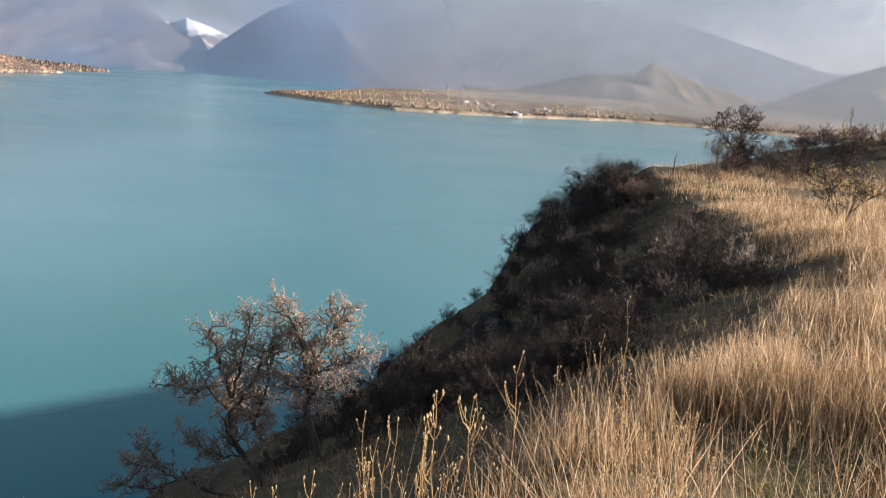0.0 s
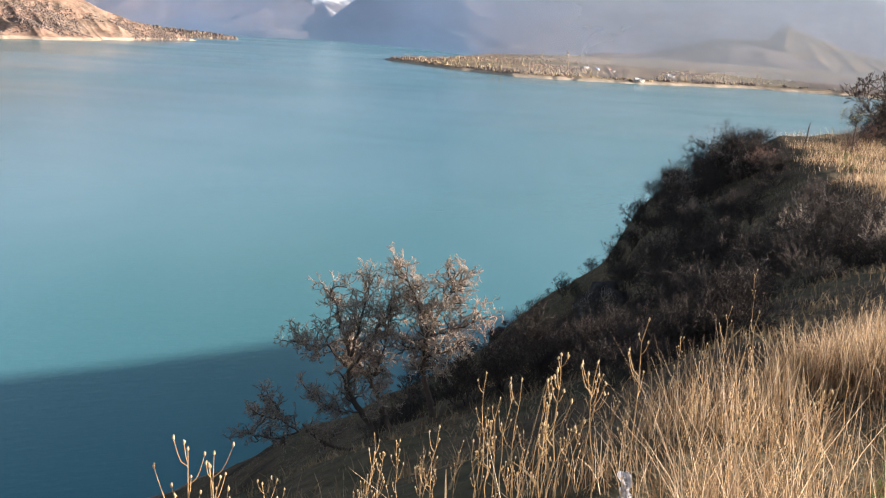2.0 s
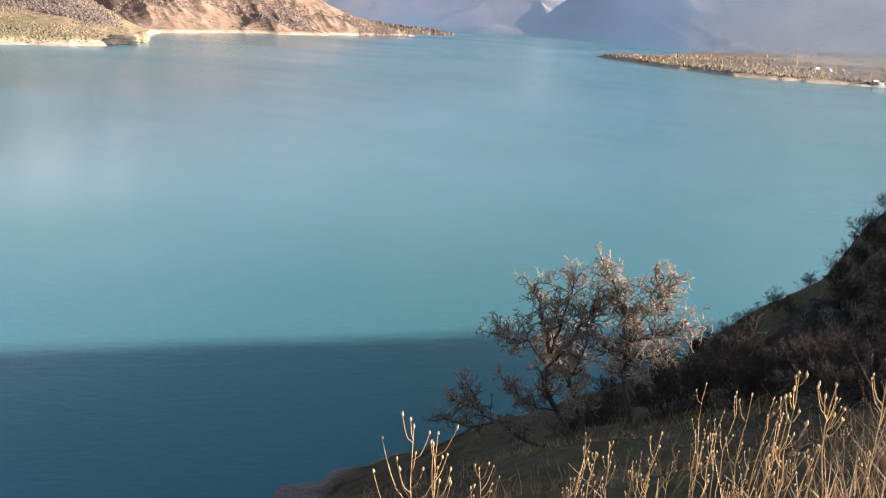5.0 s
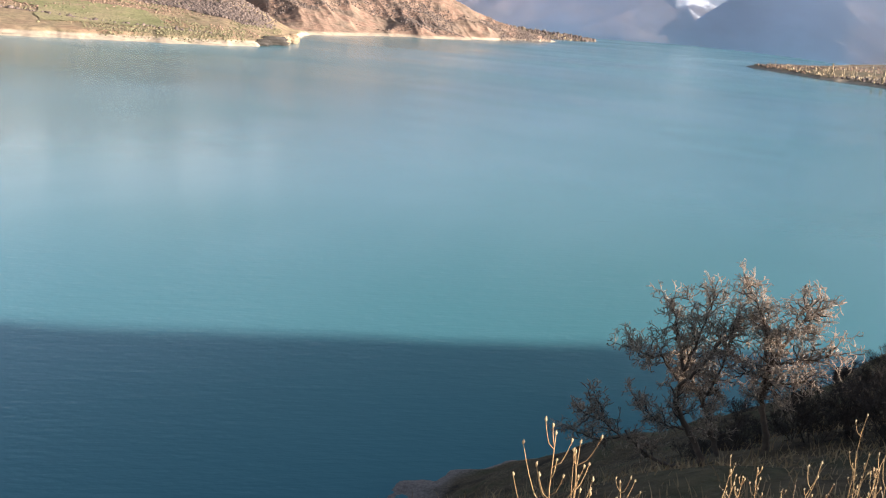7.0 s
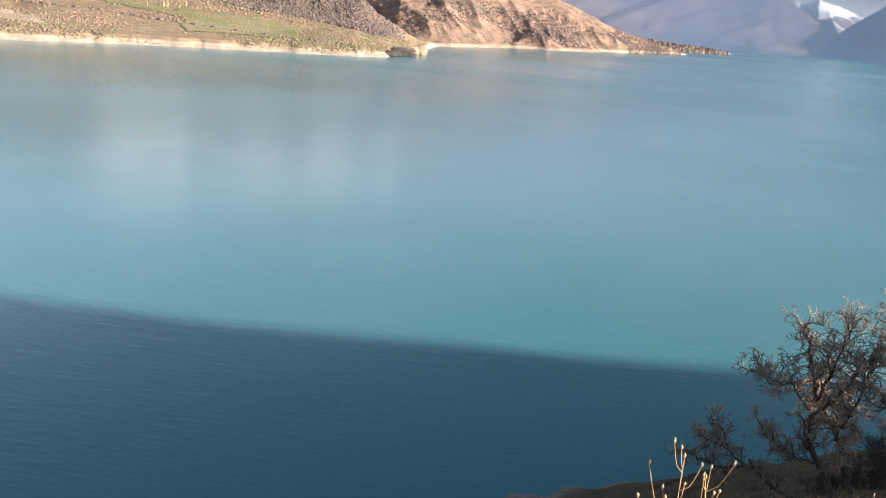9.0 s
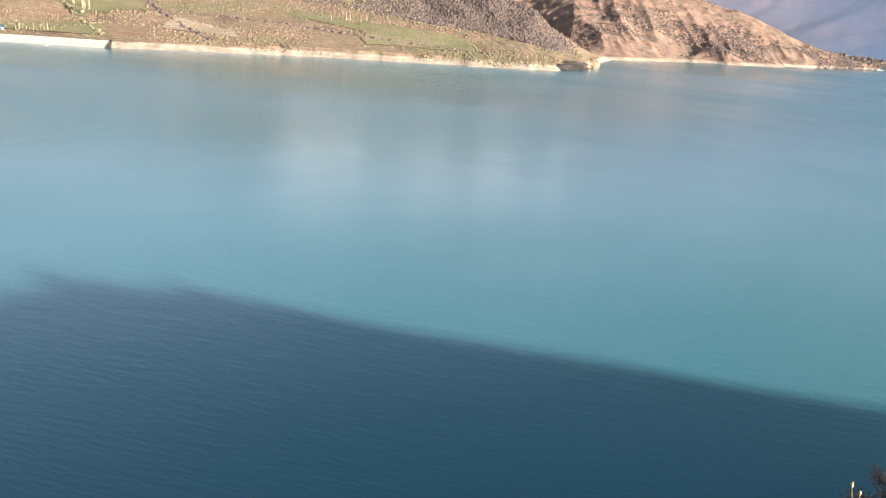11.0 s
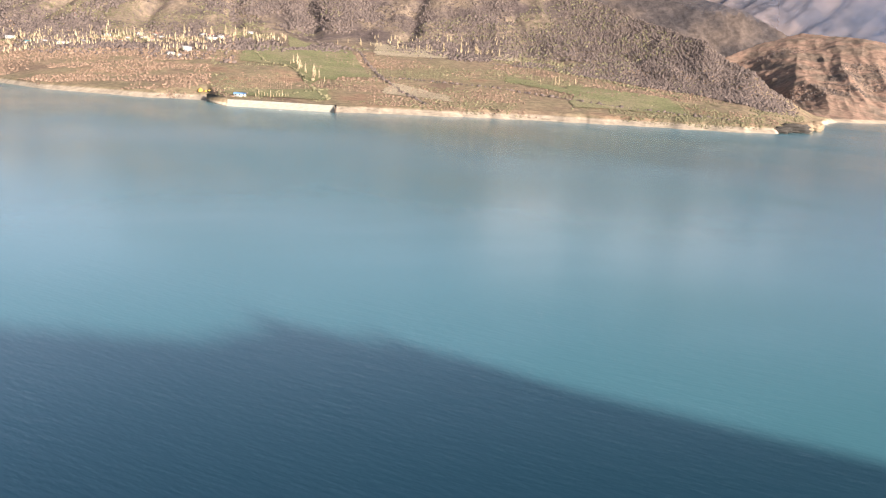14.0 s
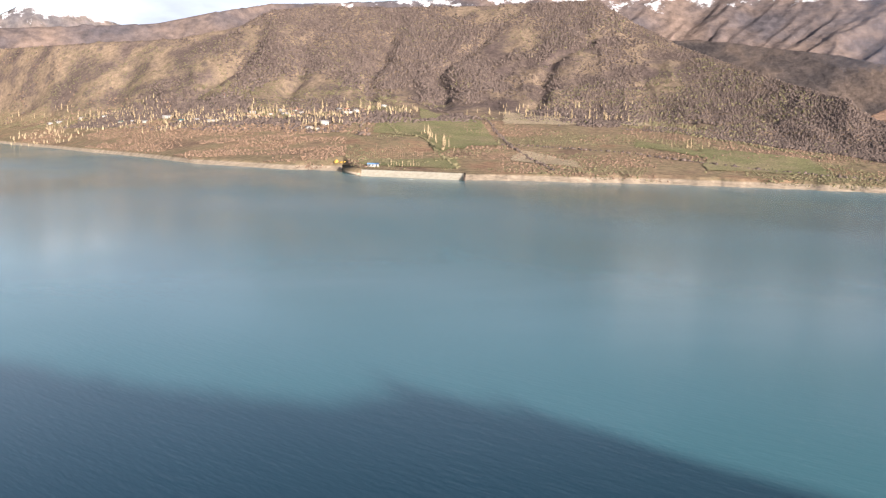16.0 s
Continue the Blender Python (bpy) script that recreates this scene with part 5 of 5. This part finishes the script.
clumps("spit_trees", "bare and yellowing trees covering the peninsula", "trees", spit_places(3800, (-24, 12), 91, 200, -0.05), (0.8, 2.0), 1.1, RUST, 92)
clumps("spit_trees", "dark trees and brush covering the peninsula", "trees", spit_places(3000, (-24, 12), 93, 200, 0.06), (0.8, 2.0), 1.0, SCRUB, 94)
clumps("spit_trees", "golden autumn trees on the peninsula", "trees", spit_places(1000, (-13, 11.0), 95, 150), (0.6, 1.3), 2.2, POPLAR_LEAF, 96)
def point_places(n, seed):
    rg = np.random.default_rng(seed)
    pa, pe, pc, pf = (np.array(c) for c in zip(*POINT))
    h = range_height(pa, pe, pc, pf, -2.0, 0.006, 8, 13)
    a = rg.uniform(22.0, 33, n)
    r = np.interp(a, pa, pf) + 12 + (np.interp(a, pa, pc) - np.interp(a, pa, pf) - 12) * rg.uniform(0, 1, n)
    x, y = polar(a, r)
    return np.stack([x, y, h(a, r)], 1)


clumps("point_trees", "dark bare trees covering the far point", "trees", point_places(1500, 101), (1.6, 4.0), 1.3, SCRUB, 102)
clumps("point_trees", "golden autumn trees on the far point", "trees", point_places(260, 103), (1.2, 2.4), 2.4, POPLAR_LEAF, 104)
clumps("shore_trees", "golden autumn trees by the water", "trees", along(((81.9, 1005), (81.1, 1002), (80.5, 1000)), 6, 4, 97), (2.0, 3.6), 1.2, GOLD, 98)


# ---- houses ----
def box_arrays(x0, x1, y0, y1, z0, z1):
    V = np.array([(x, y, z) for z in (z0, z1) for y in (y0, y1) for x in (x0, x1)], float)
    F = np.array([(0, 2, 3, 1), (4, 5, 7, 6), (0, 1, 5, 4), (2, 6, 7, 3), (0, 4, 6, 2), (1, 3, 7, 5)])
    return V, F


def house(w, d, h, roof_mat, label, pitch=0.35):
    root = tagged(new("house"), label, "house", "houses of the village")
    piece("wall", *box_arrays(-w / 2, w / 2, -d / 2, d / 2, -1.5, h), WALL, root)
    e, t, k = 0.45, 0.22, pitch * d
    prof = np.array([(-d / 2 - e, h - e * pitch), (0, h + k / 2 + 0.1), (d / 2 + e, h - e * pitch), (d / 2 + e, h - e * pitch + t), (0, h + k / 2 + t + 0.1), (-d / 2 - e, h - e * pitch + t)])
    V = np.array([(x, y, z) for x in (-w / 2 - e, w / 2 + e) for y, z in prof])
    F = np.array([(i, (i + 1) % 6, 6 + (i + 1) % 6, 6 + i) for i in range(6)] + [(0, 1, 4, 5), (1, 2, 3, 4), (6, 11, 10, 7), (7, 10, 9, 8)])
    piece("roof", V, F, roof_mat, root)
    n = max(2, int(w / 4))
    for sgn in (-1, 1):
        for i in range(n):
            x = (i + 0.5) / n * w - w / 2
            y = sgn * d / 2
            piece("window", *box_arrays(x - 0.6, x + 0.6, y - 0.06, y + 0.06, 1.0, 2.3), GLASS_DARK, root)
    piece("door", *box_arrays(w / 2 - 0.05, w / 2 + 0.06, -0.5, 0.5, 0, 2.1), BARK, root)
    return root


house_kinds = [house(11, 7, 3.2, ROOF_GREY, "whitewashed house with a grey sheet roof"), house(9, 6.5, 3.0, ROOF_RED, "whitewashed house with a rust-red roof"),
               house(26, 8, 3.6, ROOF_GREY, "long low whitewashed farm building with a pale roof", 0.2), house(13, 8, 3.4, ROOF_TEAL, "pale house with a teal roof"), house(13, 9, 6.0, ROOF_GREY, "two-storey white house with a grey roof"),
               house(12, 6, 2.8, ROOF_BLUE, "white lakeside hut with a blue roof")]
HOUSES = ((2, 89.6, 1650, 15), (5, 79.2, 928, 170), (4, 80.4, 1690, 100), (3, 95.3, 1905, 60), (0, 98.9, 2165, 20), (1, 87.4, 1705, 40), (2, 99.4, 2180, 95), (0, 96.3, 2075, 30), (0, 93.9, 1845, 70), (2, 92.4, 1838, 5),
          (0, 90.8, 1690, 30), (0, 88.5, 1660, 10), (1, 86.0, 1714, 80), (1, 86.9, 1690, 20), (0, 85.1, 1700, 50), (1, 84.6, 1668, 15), (0, 83.5, 1450, 30), (0, 83.0, 1428, 80), (4, 82.5, 1500, 10), (0, 81.5, 1760, 40),
          (1, 81.0, 1745, 5), (2, 78.5, 1845, 80), (0, 85.3, 1790, 25), (1, 84.4, 1780, 60), (0, 87.2, 1780, 15), (1, 88.2, 1730, 55), (0, 94.6, 1880, 10), (0, 97.6, 2130, 55), (3, 91.6, 1720, 20), (1, 86.4, 1660, 35), (0, 84.0, 1720, 75), (2, 80.9, 1680, 30))
for k, (i, a, r, turn) in enumerate(HOUSES):
    r = nearer(a, r) if r > 940 else r
    x, y = polar(a, r)
    m = Matrix.Translation((x, y, left_ground(a, r))) @ Matrix.Rotation(radians(a + turn), 4, "Z")
    if [h[0] for h in HOUSES].index(i) == k:
        house_kinds[i].matrix_basis = m
    else:
        copy_thing(house_kinds[i], m)
for i, a, r, turn in ((2, -0.8, 1270, 80), (5, -1.6, 1262, 75), (0, -4.4, 1082, 20), (1, -2.6, 1240, 10), (0, -6.3, 1180, 30)):
    x, y = polar(a, r)
    copy_thing(house_kinds[i], Matrix.Translation((x, y, spit_ground(a, r))) @ Matrix.Rotation(radians(a + turn), 4, "Z"))

# ---- concrete embankment ----
bank = tagged(new("embankment"), "sloping pale concrete embankment along the shore", "embankment")
for k in range(8):
    a0 = 80.0 - k * 0.869
    A = np.repeat(np.linspace(a0, a0 - 0.866, 9)[:, None], 5, 1)
    foot = 876 + (838 - 876) * (80 - A) / 6.95
    R = foot + np.array((-4.0, 10.0, 10.4, 16.0, 16.5))[None, :]
    Z = 0 * A + np.array((-1.0, 6.0, 6.3, 6.3, -1.0))[None, :]
    X, Y = polar(A, R)
    slab = sheet("slab", X, Y, Z, CONCRETE, False)
    slab.parent = bank
a, r = 73.03, 838
rows = [(*polar(a + da, r + dr), z) for da in (0, -0.12) for dr, z in ((-8, -1.0), (-8, 3.0), (12, 7.0), (12, -1.0))]
piece("end_wall", rows, np.array([(0, 1, 2, 3), (4, 7, 6, 5), (0, 4, 5, 1), (1, 5, 6, 2), (2, 6, 7, 3), (3, 7, 4, 0)]), BARK, bank, "dark end wall")

ramp_rows = [(*polar(80.0, 872), -1.0), (*polar(80.0, 886), 6.1), (*polar(80.0, 955), 7.0), (*polar(80.0, 955), -1.0),
             (*polar(81.3, 945), -1.0), (*polar(81.3, 950), 4.0), (*polar(81.3, 985), 6.5), (*polar(81.3, 985), -1.0)]
piece("end_ramp", ramp_rows, np.array([(0, 1, 2, 3), (4, 7, 6, 5), (0, 4, 5, 1), (1, 5, 6, 2), (2, 6, 7, 3), (3, 7, 4, 0)]), SPIT, bank, "brown earth ramp")

# ---- boat ----
boat = tagged(new("boat"), "small white boat lying on the water", "boat")
hull = [(np.array([(-2.2, 0, 0.1), (-1.6, 0, 0.1), (0, 0, 0.05), (1.3, 0, 0.15), (2.4, 0, 0.4)]), (0.5, 0.75, 0.8, 0.6, 0.08), 8)]
piece("hull", *tube_arrays(hull), WALL, boat, soft=True)
piece("bench", *box_arrays(-0.2, 0.2, -0.7, 0.7, 0.7, 0.95), BARK, boat)
boat.matrix_basis = Matrix.Translation((-809.6, 192.8, 0.05)) @ Matrix.Rotation(1.2, 4, "Z") @ Matrix.Scale(0.6, 4)

# ---- mast ----
mast = tagged(new("radio_mast"), "red and white radio mast above the village", "mast")
for k in range(5):
    piece("mast_section", *tube_arrays([(np.array([(0, 0, 4.0 * k), (0, 0, 4.0 * k + 4)]), (0.45 - 0.05 * k, 0.42 - 0.05 * k), 4)]), WALL if k % 2 else ROOF_RED, mast)
mast.location = (*polar(88.98, 1800), left_ground(88.98, 1800) - 0.3)


# ---- rocks ----
ROCK = earth("pale_cliff_rock", [(0.35, (0.22, 0.16, 0.11)), (0.6, (0.36, 0.27, 0.18))], 0.15, 1.2, 0.8, 0.4)
DARK_ROCK = earth("dark_rock", [(0.35, (0.05, 0.045, 0.04)), (0.6, (0.10, 0.09, 0.08))], 0.8, 6.0, 0.8, 0.1)


def rock(name, label, at, size, material, seed, turn=0.0):
    bm = bmesh.new()
    bmesh.ops.create_icosphere(bm, subdivisions=4, radius=1.0)
    V = np.array([v.co[:] for v in bm.verts])
    F = np.array([[v.index for v in f.verts] for f in bm.faces])
    bm.free()
    d = 0.55 * fbm(V[:, 0] * 1.6 + seed, V[:, 1] * 1.6 + V[:, 2], 4, seed) + 0.10 * np.sin(V[:, 2] * 16 + 2 * V[:, 0])
    V = np.sign(V) * np.abs(V) ** 0.75 * (1 + d)[:, None]
    ob = tagged(piece(name, V * np.array(size), F, material), label, "rock")
    ob.matrix_basis = Matrix.Translation(at) @ Matrix.Rotation(radians(turn), 4, "Z")
    return ob


for k, (a, r, size) in enumerate(((42.75, 1003, (11, 8, 6.5)), (42.2, 1040, (9, 6, 5)), (43.25, 978, (17, 9, 5.5)), (41.9, 1090, (7, 6, 5)), (43.9, 942, (12, 5, 3.5)))):
    rock("cape_rock", "pale undercut rock cliff at the cape's waterline", (*polar(a, r), 3.0), size, ROCK if k in (0, 1, 3) else DARK_ROCK, 20 + k, a)
rock("boulder", "dark boulder on the bank above the water", (-4.4, 75.0, on_hill(-4.4, 75.0) + 0.3), (1.0, 0.8, 0.8), DARK_ROCK, 9)
for k, (x, y, sc) in enumerate(((2.6, 41.5, 1.3), (2.0, 43.5, 1.0), (3.2, 40.0, 0.8))):
    rock("outcrop", "dark rock outcrop at the edge of the bank", (x, y, on_hill(x, y)), (sc, sc, sc * 1.2), DARK_ROCK, 40 + k)

# ---- scrap ----
rg = np.random.default_rng(3)
u, v = np.meshgrid(np.linspace(-1, 1, 14), np.linspace(0, 1, 20), indexing="ij")
PALE = plain("white_plastic", (0.42, 0.42, 0.44), (0.66, 0.66, 0.69), 0.45, island=False, thin=0.3)
scrap = sheet("plastic_scrap", 0.41 + 0.028 * u + 0.03 * fbm(u * 3, v * 5, 3, 1), 3.98 + 0.05 * fbm(u * 3, v * 4, 3, 2) + 0.02 * u * u, on_hill(0.41, 3.98) + 0.02 + 0.19 * v + 0.03 * fbm(u * 4, v * 4, 3, 4), PALE, False)
tagged(scrap, "crumpled white plastic scrap caught in the dry grass", "litter")
